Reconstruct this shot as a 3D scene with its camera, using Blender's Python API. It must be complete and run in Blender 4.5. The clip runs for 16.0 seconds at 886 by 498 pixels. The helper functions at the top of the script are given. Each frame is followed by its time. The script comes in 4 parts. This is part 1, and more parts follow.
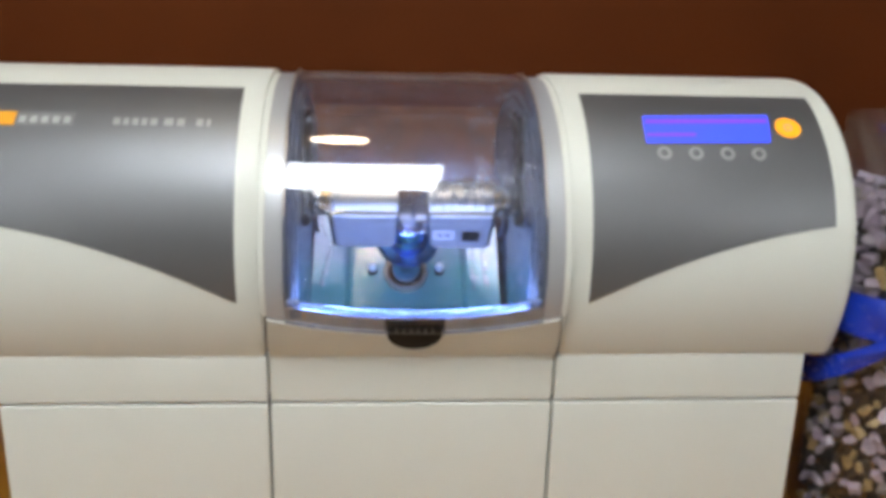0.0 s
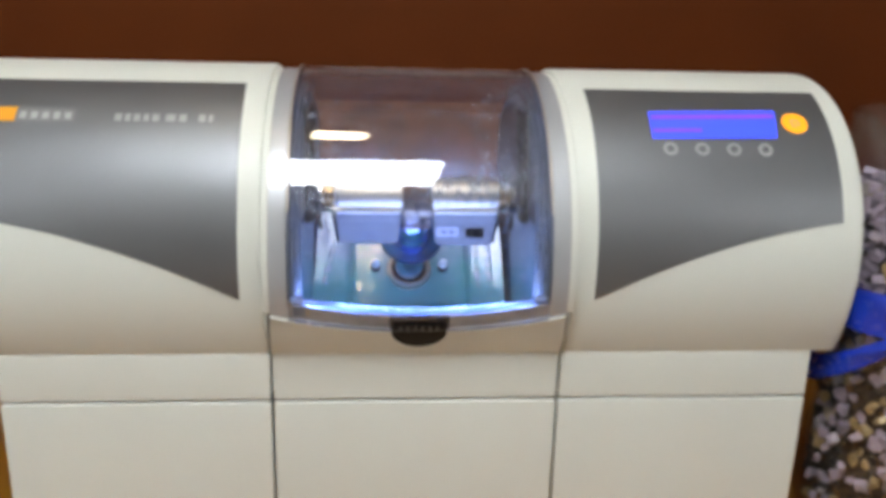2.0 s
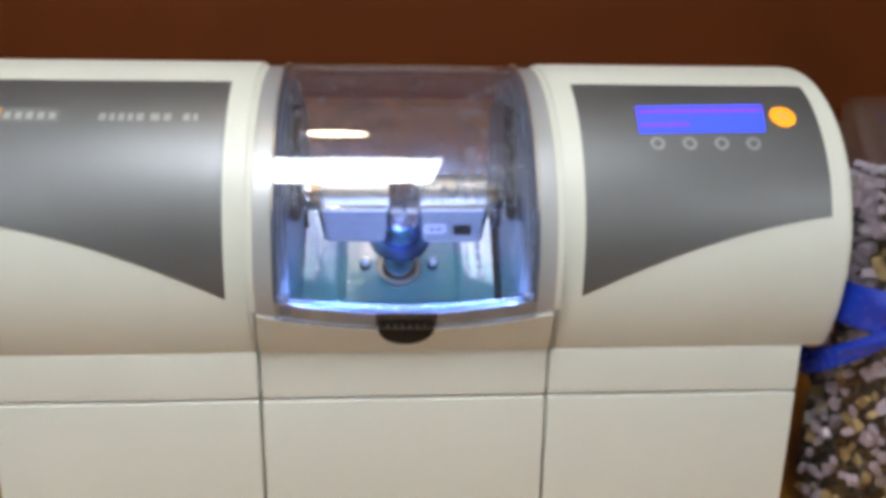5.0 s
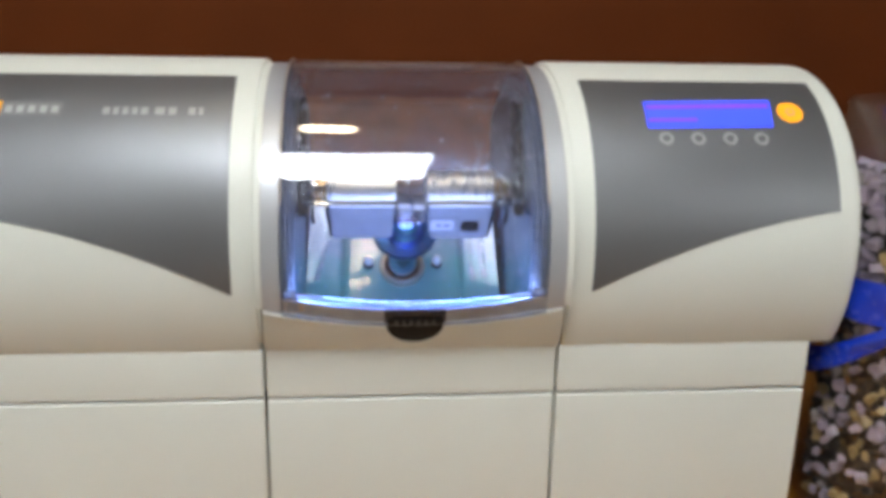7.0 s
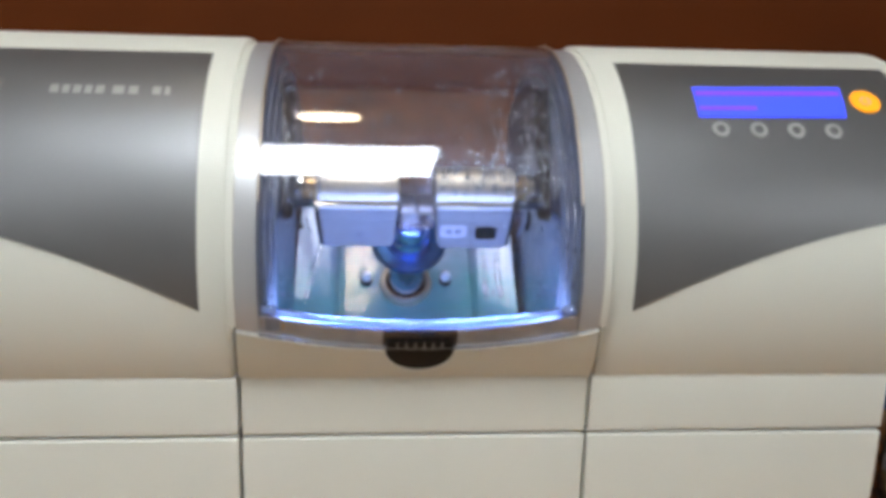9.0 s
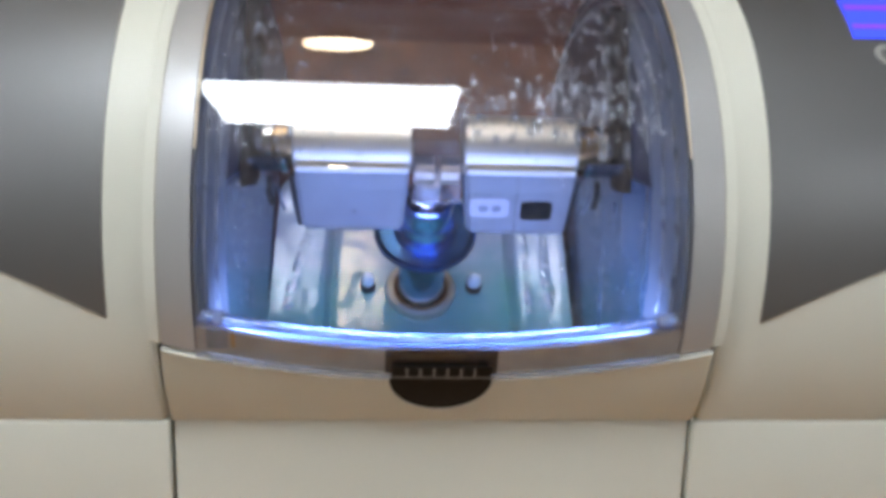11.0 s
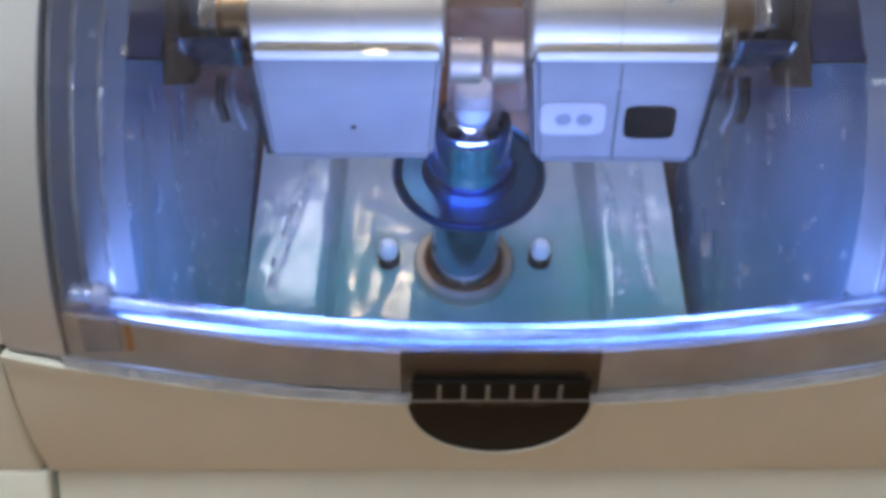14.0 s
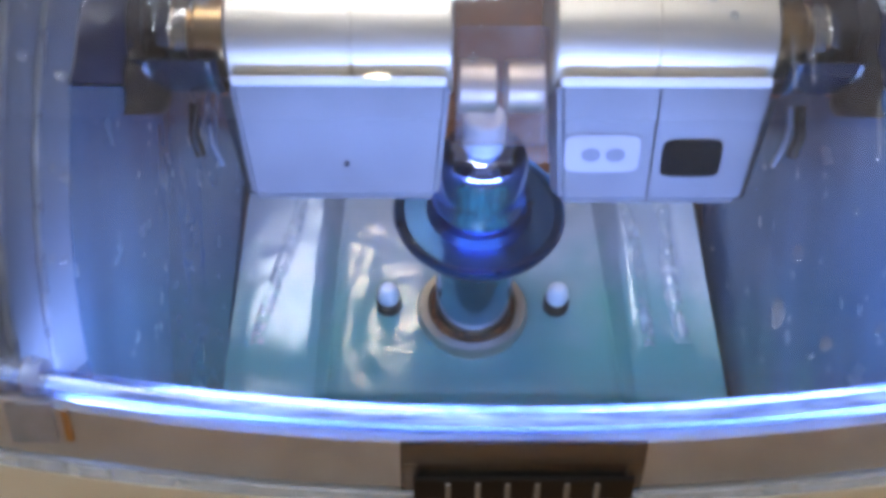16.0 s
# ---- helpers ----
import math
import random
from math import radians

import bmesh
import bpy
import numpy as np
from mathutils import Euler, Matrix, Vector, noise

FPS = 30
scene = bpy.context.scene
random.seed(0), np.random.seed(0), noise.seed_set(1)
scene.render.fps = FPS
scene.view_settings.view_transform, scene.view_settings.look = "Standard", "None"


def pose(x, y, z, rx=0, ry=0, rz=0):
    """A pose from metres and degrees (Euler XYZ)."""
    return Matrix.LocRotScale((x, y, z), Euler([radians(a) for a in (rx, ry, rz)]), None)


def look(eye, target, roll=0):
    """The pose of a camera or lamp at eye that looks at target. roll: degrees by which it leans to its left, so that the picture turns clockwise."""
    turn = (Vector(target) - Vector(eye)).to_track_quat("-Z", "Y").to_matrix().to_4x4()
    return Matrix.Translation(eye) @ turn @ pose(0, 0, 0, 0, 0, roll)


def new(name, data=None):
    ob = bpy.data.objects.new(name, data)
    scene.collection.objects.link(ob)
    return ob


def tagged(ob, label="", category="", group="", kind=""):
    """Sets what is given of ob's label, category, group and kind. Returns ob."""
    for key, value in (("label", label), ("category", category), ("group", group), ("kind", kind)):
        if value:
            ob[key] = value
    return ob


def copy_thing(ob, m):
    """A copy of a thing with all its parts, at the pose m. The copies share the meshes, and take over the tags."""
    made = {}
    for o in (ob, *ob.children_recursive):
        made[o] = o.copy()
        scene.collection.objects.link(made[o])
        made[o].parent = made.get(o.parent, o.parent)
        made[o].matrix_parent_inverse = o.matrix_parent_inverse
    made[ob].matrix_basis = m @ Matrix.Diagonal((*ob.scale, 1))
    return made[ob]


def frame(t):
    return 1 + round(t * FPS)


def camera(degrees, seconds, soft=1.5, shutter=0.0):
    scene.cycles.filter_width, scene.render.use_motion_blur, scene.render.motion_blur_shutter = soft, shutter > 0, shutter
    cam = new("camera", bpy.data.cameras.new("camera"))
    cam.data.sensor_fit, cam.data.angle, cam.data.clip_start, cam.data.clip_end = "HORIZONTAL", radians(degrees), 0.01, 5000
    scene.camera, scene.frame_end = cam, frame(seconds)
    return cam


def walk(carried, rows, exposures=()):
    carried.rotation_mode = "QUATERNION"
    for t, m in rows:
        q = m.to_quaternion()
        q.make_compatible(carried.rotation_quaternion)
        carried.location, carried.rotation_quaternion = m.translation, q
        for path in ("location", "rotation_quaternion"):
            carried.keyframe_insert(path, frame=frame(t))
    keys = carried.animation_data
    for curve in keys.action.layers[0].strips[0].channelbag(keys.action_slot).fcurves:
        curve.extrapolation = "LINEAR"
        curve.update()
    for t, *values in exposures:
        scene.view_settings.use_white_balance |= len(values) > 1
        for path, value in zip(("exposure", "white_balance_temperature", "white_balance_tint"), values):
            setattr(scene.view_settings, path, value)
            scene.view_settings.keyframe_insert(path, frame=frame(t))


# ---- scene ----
cam = camera(54.0, 16.0, soft=4.4)
walk(cam, [
    (0, look((-0.0320, -0.6928, 0.4902), (0.0137, -0.1190, 0.3208), 1.55)),
    (0.5, look((-0.0322, -0.6905, 0.4889), (0.0163, -0.1174, 0.3180), 1.46)),
    (1, look((-0.0348, -0.6888, 0.4893), (0.0136, -0.1162, 0.3167), 1.41)),
    (1.5, look((-0.0362, -0.6880, 0.4888), (0.0119, -0.1152, 0.3168), 1.53)),
    (2, look((-0.0363, -0.6868, 0.4894), (0.0103, -0.1139, 0.3171), 1.54)),
    (2.5, look((-0.0347, -0.6850, 0.4893), (0.0100, -0.1123, 0.3159), 1.38)),
    (3, look((-0.0307, -0.6835, 0.4882), (0.0133, -0.1109, 0.3145), 1.30)),
    (3.5, look((-0.0259, -0.6845, 0.4881), (0.0177, -0.1117, 0.3148), 1.12)),
    (4, look((-0.0213, -0.6853, 0.4887), (0.0221, -0.1128, 0.3146), 0.99)),
    (6.5, look((-0.0339, -0.6853, 0.4874), (0.0159, -0.1126, 0.3153), 1.18)),
    (7, look((-0.0427, -0.6810, 0.4716), (0.0132, -0.1067, 0.3072), 1.17)),
    (7.5, look((-0.0463, -0.6709, 0.4616), (0.0100, -0.0962, 0.2986), 1.60)),
    (8, look((-0.0406, -0.6511, 0.4499), (0.0151, -0.0736, 0.2971), 1.64)),
    (8.5, look((-0.0363, -0.6169, 0.4384), (0.0170, -0.0372, 0.2928), 1.53)),
    (9, look((-0.0362, -0.5731, 0.4228), (0.0164, 0.0075, 0.2811), 1.57)),
    (9.2, look((-0.0375, -0.5534, 0.4166), (0.0147, 0.0271, 0.2744), 1.60)),
    (11.3, look((-0.0231, -0.3691, 0.3418), (0.0119, 0.2190, 0.2279), 1.65)),
    (11.5, look((-0.0203, -0.3573, 0.3343), (0.0098, 0.2319, 0.2249), 1.58)),
    (12, look((-0.0125, -0.3254, 0.3183), (0.0121, 0.2650, 0.2142), 0.94)),
    (12.5, look((-0.0159, -0.2981, 0.3080), (-0.0010, 0.2923, 0.2022), 0.87)),
    (13, look((-0.0167, -0.2725, 0.3031), (-0.0050, 0.3170, 0.1919), 1.47)),
    (13.5, look((-0.0186, -0.2495, 0.3017), (-0.0044, 0.3374, 0.1776), 0.72)),
    (14, look((-0.0180, -0.2285, 0.3018), (-0.0080, 0.3585, 0.1780), 0.25)),
    (14.5, look((-0.0177, -0.2124, 0.3006), (-0.0049, 0.3758, 0.1833), -0.34)),
    (15, look((-0.0211, -0.2000, 0.3032), (-0.0095, 0.3889, 0.1889), -0.16)),
    (15.5, look((-0.0185, -0.1915, 0.2990), (-0.0135, 0.3992, 0.1943), 0.43)),
    (16, look((-0.0188, -0.1892, 0.3025), (-0.0106, 0.4009, 0.1944), 0.24)),
], exposures=[(0.0, 0.16), (7.5, 0.16), (9.0, 0.09), (11.5, -0.05), (14.0, 0.02), (16.0, 0.14)])

# ---- world and lamps ----
world = bpy.data.worlds.new("room_air")
scene.world = world
world.use_nodes = True
world.node_tree.nodes["Background"].inputs[0].default_value = (0.9, 0.85, 0.8, 1)
world.node_tree.nodes["Background"].inputs[1].default_value = 0.05

TROFFER_STRENGTH = 24.0
DOWNLIGHT_STRENGTH = 45.0
LED_STRENGTH = 0.52
LED_WATTS = 0.40

# ---- sizes, in metres; the counter top is z = 0 and the machine's base front is y = 0 ----
YC, ZC, RB, BB = 0.132, 0.268, 0.151, 0.160       # side housings: round front, and its height below the middle
HR, HB = 0.163, 0.133                             # hood in the middle: how far it stands out, and its height below the middle
CREASE = 0.190
SEAM = 0.1458
HALF_BASE, HALF_BULGE = 0.350, 0.3745
INNER = 0.1258                                    # inner end of the side housings
CEILING = 1.65


# ---- mesh helpers ----
def mesh_from(name, verts, faces, smooth=True):
    me = bpy.data.meshes.new(name)
    me.from_pydata([tuple(v) for v in verts], [], faces)
    me.update()
    if smooth:
        me.polygons.foreach_set("use_smooth", [True] * len(me.polygons))
        me.set_sharp_from_angle(angle=radians(38))
    return me


def put(name, me, material, parent=None, label=""):
    ob = new(name, me)
    if material:
        me.materials.append(material)
    ob.parent = parent
    if label:
        tagged(ob, label)
    return ob


def part(name, bm, material, parent, label="", smooth=True):
    bmesh.ops.recalc_face_normals(bm, faces=bm.faces)
    me = bpy.data.meshes.new(name)
    bm.to_mesh(me)
    bm.free()
    if smooth:
        me.polygons.foreach_set("use_smooth", [True] * len(me.polygons))
        me.set_sharp_from_angle(angle=radians(38))
    return put(name, me, material, parent, label)


def thing(name, x, y, z, label, category, group="", kind=""):
    ob = new(name)
    ob.location = (x, y, z)
    return tagged(ob, label, category, group, kind)


def box_bm(x0, x1, y0, y1, z0, z1, bevel=0.0, segments=2):
    bm = bmesh.new()
    m = Matrix.LocRotScale(((x0 + x1) / 2, (y0 + y1) / 2, (z0 + z1) / 2), None, (x1 - x0, y1 - y0, z1 - z0))
    bmesh.ops.create_cube(bm, size=1, matrix=m)
    if bevel:
        bmesh.ops.bevel(bm, geom=bm.edges[:], offset=bevel, segments=segments, profile=0.6, affect="EDGES")
    return bm


def lathe_bm(rows, m, n=40, ring=False):
    """A turned solid: rows of (radius, height), closed at both ends or, for a ring, into itself, laid by the matrix m."""
    bm = bmesh.new()
    rings = []
    for r, h in rows:
        rings.append([bm.verts.new(m @ Vector((r * math.cos(2 * math.pi * i / n), r * math.sin(2 * math.pi * i / n), h))) for i in range(n)])
    for a, b in zip(rings, rings[1:] + (rings[:1] if ring else [])):
        for i in range(n):
            bm.faces.new((a[i], a[(i + 1) % n], b[(i + 1) % n], b[i]))
    if ring:
        return bm
    bm.faces.new(rings[0][::-1])
    bm.faces.new(rings[-1])
    return bm


def shell_bm(surface, nu, nv, low, high):
    """A curved plate: surface(u, v, off) for u, v in 0..1, between the offsets low and high."""
    bm = bmesh.new()
    grids = []
    for off in (low, high):
        grids.append([[bm.verts.new(surface(i / nu, j / nv, off)) for j in range(nv + 1)] for i in range(nu + 1)])
    lo, hi = grids
    for i in range(nu):
        for j in range(nv):
            bm.faces.new((hi[i][j], hi[i + 1][j], hi[i + 1][j + 1], hi[i][j + 1]))
            bm.faces.new((lo[i][j], lo[i][j + 1], lo[i + 1][j + 1], lo[i + 1][j]))
    for i in range(nu):
        bm.faces.new((lo[i][0], lo[i + 1][0], hi[i + 1][0], hi[i][0]))
        bm.faces.new((lo[i][nv], hi[i][nv], hi[i + 1][nv], lo[i + 1][nv]))
    for j in range(nv):
        bm.faces.new((lo[0][j], hi[0][j], hi[0][j + 1], lo[0][j + 1]))
        bm.faces.new((lo[nu][j], lo[nu][j + 1], hi[nu][j + 1], hi[nu][j]))
    return bm


def around(out, above, below, fall):
    """The round front as (x, angle, offset) -> point; past the top it falls away gently to the back."""
    def at(x, a, off=0.0):
        if a > math.pi / 2:
            back = (a - math.pi / 2) * out
            return Vector((x, YC + back, ZC + above + off - fall * back * back))
        up = (above if a >= 0 else below) + off
        return Vector((x, YC - (out + off) * math.cos(a), ZC + up * math.sin(a)))
    return at


def angle_of(z, above, below):
    s = (z - ZC) / (above if z >= ZC else below)
    return math.asin(max(-1, min(1, s)))


body_at = around(RB, RB, BB, 2.2)
hood_at = around(HR, RB - 0.0040, HB, 2.7)
body_angle = lambda z: angle_of(z, RB, BB)
hood_angle = lambda z: angle_of(z, RB - 0.0040, HB)


# ---- materials ----
def nodes_of(name):
    m = bpy.data.materials.new(name)
    m.use_nodes = True
    return m, m.node_tree.nodes, m.node_tree.links, m.node_tree.nodes["Principled BSDF"]


def surface(name, colour, rough=0.5, metal=0.0, vary=0.06, scale=30.0, bump=0.0, bump_scale=400.0, rough_vary=0.08, random_tint=0.0, coat=0.0, specular=0.5, stretch=(1, 1, 1)):
    """A paint, plastic or metal with a cloudy tone, uneven gloss and fine relief."""
    m, n, l, b = nodes_of(name)
    co = n.new("ShaderNodeTexCoord")
    cloud = n.new("ShaderNodeTexNoise")
    cloud.inputs["Scale"].default_value, cloud.inputs["Detail"].default_value = scale, 5
    lie = n.new("ShaderNodeMapping")
    lie.inputs["Scale"].default_value = stretch
    l.new(co.outputs["Object"], lie.inputs["Vector"])
    l.new(lie.outputs["Vector"], cloud.inputs["Vector"])
    ramp = n.new("ShaderNodeMapRange")
    ramp.inputs["From Min"].default_value, ramp.inputs["From Max"].default_value = 0.25, 0.75
    ramp.inputs["To Min"].default_value, ramp.inputs["To Max"].default_value = 1 - vary, 1 + vary
    l.new(cloud.outputs["Fac"], ramp.inputs["Value"])
    hsv = n.new("ShaderNodeHueSaturation")
    hsv.inputs["Color"].default_value = (*colour, 1)
    last = ramp.outputs["Result"]
    if random_tint:
        info = n.new("ShaderNodeObjectInfo")
        r2 = n.new("ShaderNodeMapRange")
        r2.inputs["To Min"].default_value, r2.inputs["To Max"].default_value = 1 - random_tint, 1 + random_tint
        l.new(info.outputs["Random"], r2.inputs["Value"])
        mul = n.new("ShaderNodeMath")
        mul.operation = "MULTIPLY"
        l.new(last, mul.inputs[0])
        l.new(r2.outputs["Result"], mul.inputs[1])
        last = mul.outputs[0]
    l.new(last, hsv.inputs["Value"])
    l.new(hsv.outputs["Color"], b.inputs["Base Color"])
    rr = n.new("ShaderNodeMapRange")
    rr.inputs["To Min"].default_value, rr.inputs["To Max"].default_value = max(0.02, rough - rough_vary), rough + rough_vary
    fine = n.new("ShaderNodeTexNoise")
    fine.inputs["Scale"].default_value, fine.inputs["Detail"].default_value = scale * 4, 4
    l.new(co.outputs["Object"], fine.inputs["Vector"])
    l.new(fine.outputs["Fac"], rr.inputs["Value"])
    l.new(rr.outputs["Result"], b.inputs["Roughness"])
    b.inputs["Metallic"].default_value = metal
    b.inputs["Coat Weight"].default_value = coat
    b.inputs["Specular IOR Level"].default_value = specular
    if bump:
        grain = n.new("ShaderNodeTexNoise")
        grain.inputs["Scale"].default_value, grain.inputs["Detail"].default_value = bump_scale, 3
        l.new(co.outputs["Object"], grain.inputs["Vector"])
        bp = n.new("ShaderNodeBump")
        bp.inputs["Strength"].default_value, bp.inputs["Distance"].default_value = bump, 0.001
        l.new(grain.outputs["Fac"], bp.inputs["Height"])
        l.new(bp.outputs["Normal"], b.inputs["Normal"])
    return m


def glowing(name, colour, strength):
    m, n, l, b = nodes_of(name)
    b.inputs["Base Color"].default_value = (*colour, 1)
    b.inputs["Emission Color"].default_value = (*colour, 1)
    b.inputs["Emission Strength"].default_value = strength
    return m


def clear(name, tint, gloss_rough=0.03, wave=0.0, wave_scale=60.0, ior=1.5, body=0.0, body_colour=(0.8, 0.8, 0.8), glow=0.0, patchy=1.0):
    """Clear plastic, glass or water in a thin sheet: see-through with a Fresnel gloss, and a little haze."""
    m, n, l, b = nodes_of(name)
    n.remove(b)
    out = n["Material Output"]
    see = n.new("ShaderNodeBsdfTransparent")
    see.inputs["Color"].default_value = (*tint, 1)
    gloss = n.new("ShaderNodeBsdfGlossy")
    gloss.inputs["Roughness"].default_value = gloss_rough
    gloss.inputs["Color"].default_value = (1, 1, 1, 1)
    weight = n.new("ShaderNodeLayerWeight")
    weight.inputs["Blend"].default_value = 0.5
    power_of = n.new("ShaderNodeMath")
    power_of.operation = "POWER"
    power_of.inputs[1].default_value = 5.0
    l.new(weight.outputs["Facing"], power_of.inputs[0])
    fres = n.new("ShaderNodeMapRange")
    straight = ((ior - 1) / (ior + 1)) ** 2
    fres.inputs["To Min"].default_value, fres.inputs["To Max"].default_value = straight, 0.9
    l.new(power_of.outputs[0], fres.inputs["Value"])
    mix = n.new("ShaderNodeMixShader")
    base = see.outputs[0]
    co = n.new("ShaderNodeTexCoord")
    if body:
        dif = n.new("ShaderNodeBsdfDiffuse")
        dif.inputs["Color"].default_value = (*body_colour, 1)
        haze = n.new("ShaderNodeMixShader")
        spots = n.new("ShaderNodeTexNoise")
        spots.inputs["Scale"].default_value, spots.inputs["Detail"].default_value = wave_scale * 1.7, 6
        l.new(co.outputs["Object"], spots.inputs["Vector"])
        r = n.new("ShaderNodeMapRange")
        r.inputs["From Min"].default_value, r.inputs["From Max"].default_value = 0.35, 0.75
        r.inputs["To Min"].default_value, r.inputs["To Max"].default_value = body * (1 - 0.7 * patchy), body * (1 + 0.6 * patchy)
        l.new(spots.outputs["Fac"], r.inputs["Value"])
        l.new(r.outputs["Result"], haze.inputs[0])
        l.new(base, haze.inputs[1])
        pale = dif.outputs[0]
        if glow:
            lit = n.new("ShaderNodeBsdfTranslucent")
            lit.inputs["Color"].default_value = (*body_colour, 1)
            both = n.new("ShaderNodeMixShader")
            both.inputs[0].default_value = glow
            l.new(pale, both.inputs[1])
            l.new(lit.outputs[0], both.inputs[2])
            pale = both.outputs[0]
        l.new(pale, haze.inputs[2])
        base = haze.outputs[0]
    if wave:
        ns = n.new("ShaderNodeTexNoise")
        ns.inputs["Scale"].default_value, ns.inputs["Detail"].default_value = wave_scale, 3
        l.new(co.outputs["Object"], ns.inputs["Vector"])
        bp = n.new("ShaderNodeBump")
        bp.inputs["Strength"].default_value, bp.inputs["Distance"].default_value = wave, 0.002
        l.new(ns.outputs["Fac"], bp.inputs["Height"])
        l.new(bp.outputs["Normal"], gloss.inputs["Normal"])
    l.new(fres.outputs[0], mix.inputs[0])
    l.new(base, mix.inputs[1])
    l.new(gloss.outputs[0], mix.inputs[2])
    l.new(mix.outputs[0], out.inputs["Surface"])
    return m


CREAM = surface("cream_plastic", (0.660, 0.662, 0.597), 0.42, vary=0.025, scale=9, rough_vary=0.05)
GREY_PANEL = surface("grey_metallic_film", (0.210, 0.212, 0.221), 0.46, metal=0.8, vary=0.04, scale=14, bump=0.03, bump_scale=2500, rough_vary=0.04)
SILVER = surface("silver_paint", (0.42, 0.425, 0.44), 0.40, metal=0.35, vary=0.04, scale=20, bump=0.02, bump_scale=1800, coat=0.6)
SILVER.node_tree.nodes["Principled BSDF"].inputs["Coat Roughness"].default_value = 0.16
SILVER_DARK = surface("dull_silver_lip", (0.40, 0.365, 0.32), 0.45, metal=0.15, vary=0.22, scale=70, bump=0.1, bump_scale=150)
DARK = surface("black_plastic", (0.008, 0.006, 0.005), 0.5, vary=0.1, scale=40, specular=0.2)
PORT = surface("black_opening", (0.004, 0.004, 0.006), 0.9, vary=0.1, specular=0.02)
RIB = surface("pale_rib_edge", (0.13, 0.125, 0.12), 0.4, vary=0.2)
GRIP_PALE = surface("grey_grip_face", (0.016, 0.013, 0.012), 0.4, vary=0.15, scale=60)
GRIP = surface("dark_grip_plastic", (0.005, 0.004, 0.004), 0.5, vary=0.15, scale=60, specular=0.2)
JOINT_BROWN = surface("brown_shadowed_joint", (0.05, 0.030, 0.014), 0.7, vary=0.15)
GAP = surface("dark_joint", (0.05, 0.042, 0.034), 0.8, vary=0.1)
STEEL = surface("brushed_steel", (0.72, 0.63, 0.50), 0.50, metal=1.0, vary=0.06, scale=25, bump=0.06, bump_scale=700)
CHUCK = surface("polished_blue_chuck", (0.42, 0.52, 0.92), 0.12, metal=1.0, vary=0.08, scale=60, rough_vary=0.04)
SHAFT = surface("blue_grey_shaft_steel", (0.34, 0.44, 0.62), 0.16, metal=1.0, vary=0.2, scale=60, rough_vary=0.06, bump=0.1, bump_scale=120)
CHROME = surface("chrome", (0.78, 0.84, 0.92), 0.14, metal=1.0, vary=0.03, scale=30, rough_vary=0.04)
WET_STEEL = surface("wet_splashed_steel", (0.78, 0.72, 0.62), 0.16, metal=1.0, vary=0.25, scale=90, bump=0.5, bump_scale=170)
BRASS = surface("stained_brass", (0.42, 0.25, 0.10), 0.3, metal=1.0, vary=0.3, scale=90)
BLUE_STEEL = surface("blued_steel_flange", (0.030, 0.095, 0.29), 0.30, metal=1.0, vary=0.15, scale=60, bump=0.04, bump_scale=200)
HOUSING_GREY = surface("pale_spindle_housing", (0.175, 0.165, 0.175), 0.38, vary=0.16, scale=45, specular=0.35, bump=0.05, bump_scale=90)
CHAMBER = surface("wet_grey_chamber_plastic", (0.36, 0.40, 0.48), 0.22, vary=0.08, scale=45, bump=0.30, bump_scale=140, coat=0.6)
PLATE = surface("wet_grey_plate", (0.33, 0.37, 0.45), 0.13, vary=0.12, scale=45, bump=0.34, bump_scale=110, rough_vary=0.06, specular=0.6)


def coolant_film(material, z_clear, z_full, most, tint):
    """A cloudy film of coolant that thickens down the surface."""
    tree = material.node_tree
    place = tree.nodes.new("ShaderNodeTexCoord")
    xyz = tree.nodes.new("ShaderNodeSeparateXYZ")
    cloud = tree.nodes.new("ShaderNodeTexNoise")
    cloud.inputs["Scale"].default_value, cloud.inputs["Detail"].default_value = 42, 4
    height = tree.nodes.new("ShaderNodeMath")
    height.operation, height.inputs[1].default_value = "MULTIPLY_ADD", 0.055
    low = tree.nodes.new("ShaderNodeMapRange")
    low.interpolation_type = "SMOOTHSTEP"
    low.inputs["From Min"].default_value, low.inputs["From Max"].default_value = z_clear, z_full
    low.inputs["To Min"].default_value, low.inputs["To Max"].default_value = 0.0, most
    mix = tree.nodes.new("ShaderNodeMixRGB")
    mix.inputs["Color2"].default_value = (*tint, 1)
    tree.links.new(place.outputs["Object"], xyz.inputs[0])
    tree.links.new(place.outputs["Object"], cloud.inputs["Vector"])
    tree.links.new(cloud.outputs["Fac"], height.inputs[0])
    tree.links.new(xyz.outputs["Z"], height.inputs[2])
    tree.links.new(height.outputs[0], low.inputs["Value"])
    tree.links.new(low.outputs["Result"], mix.inputs["Fac"])
    paint = tree.nodes["Principled BSDF"].inputs["Base Color"]
    tree.links.new(paint.links[0].from_socket, mix.inputs["Color1"])
    tree.links.new(mix.outputs[0], paint)


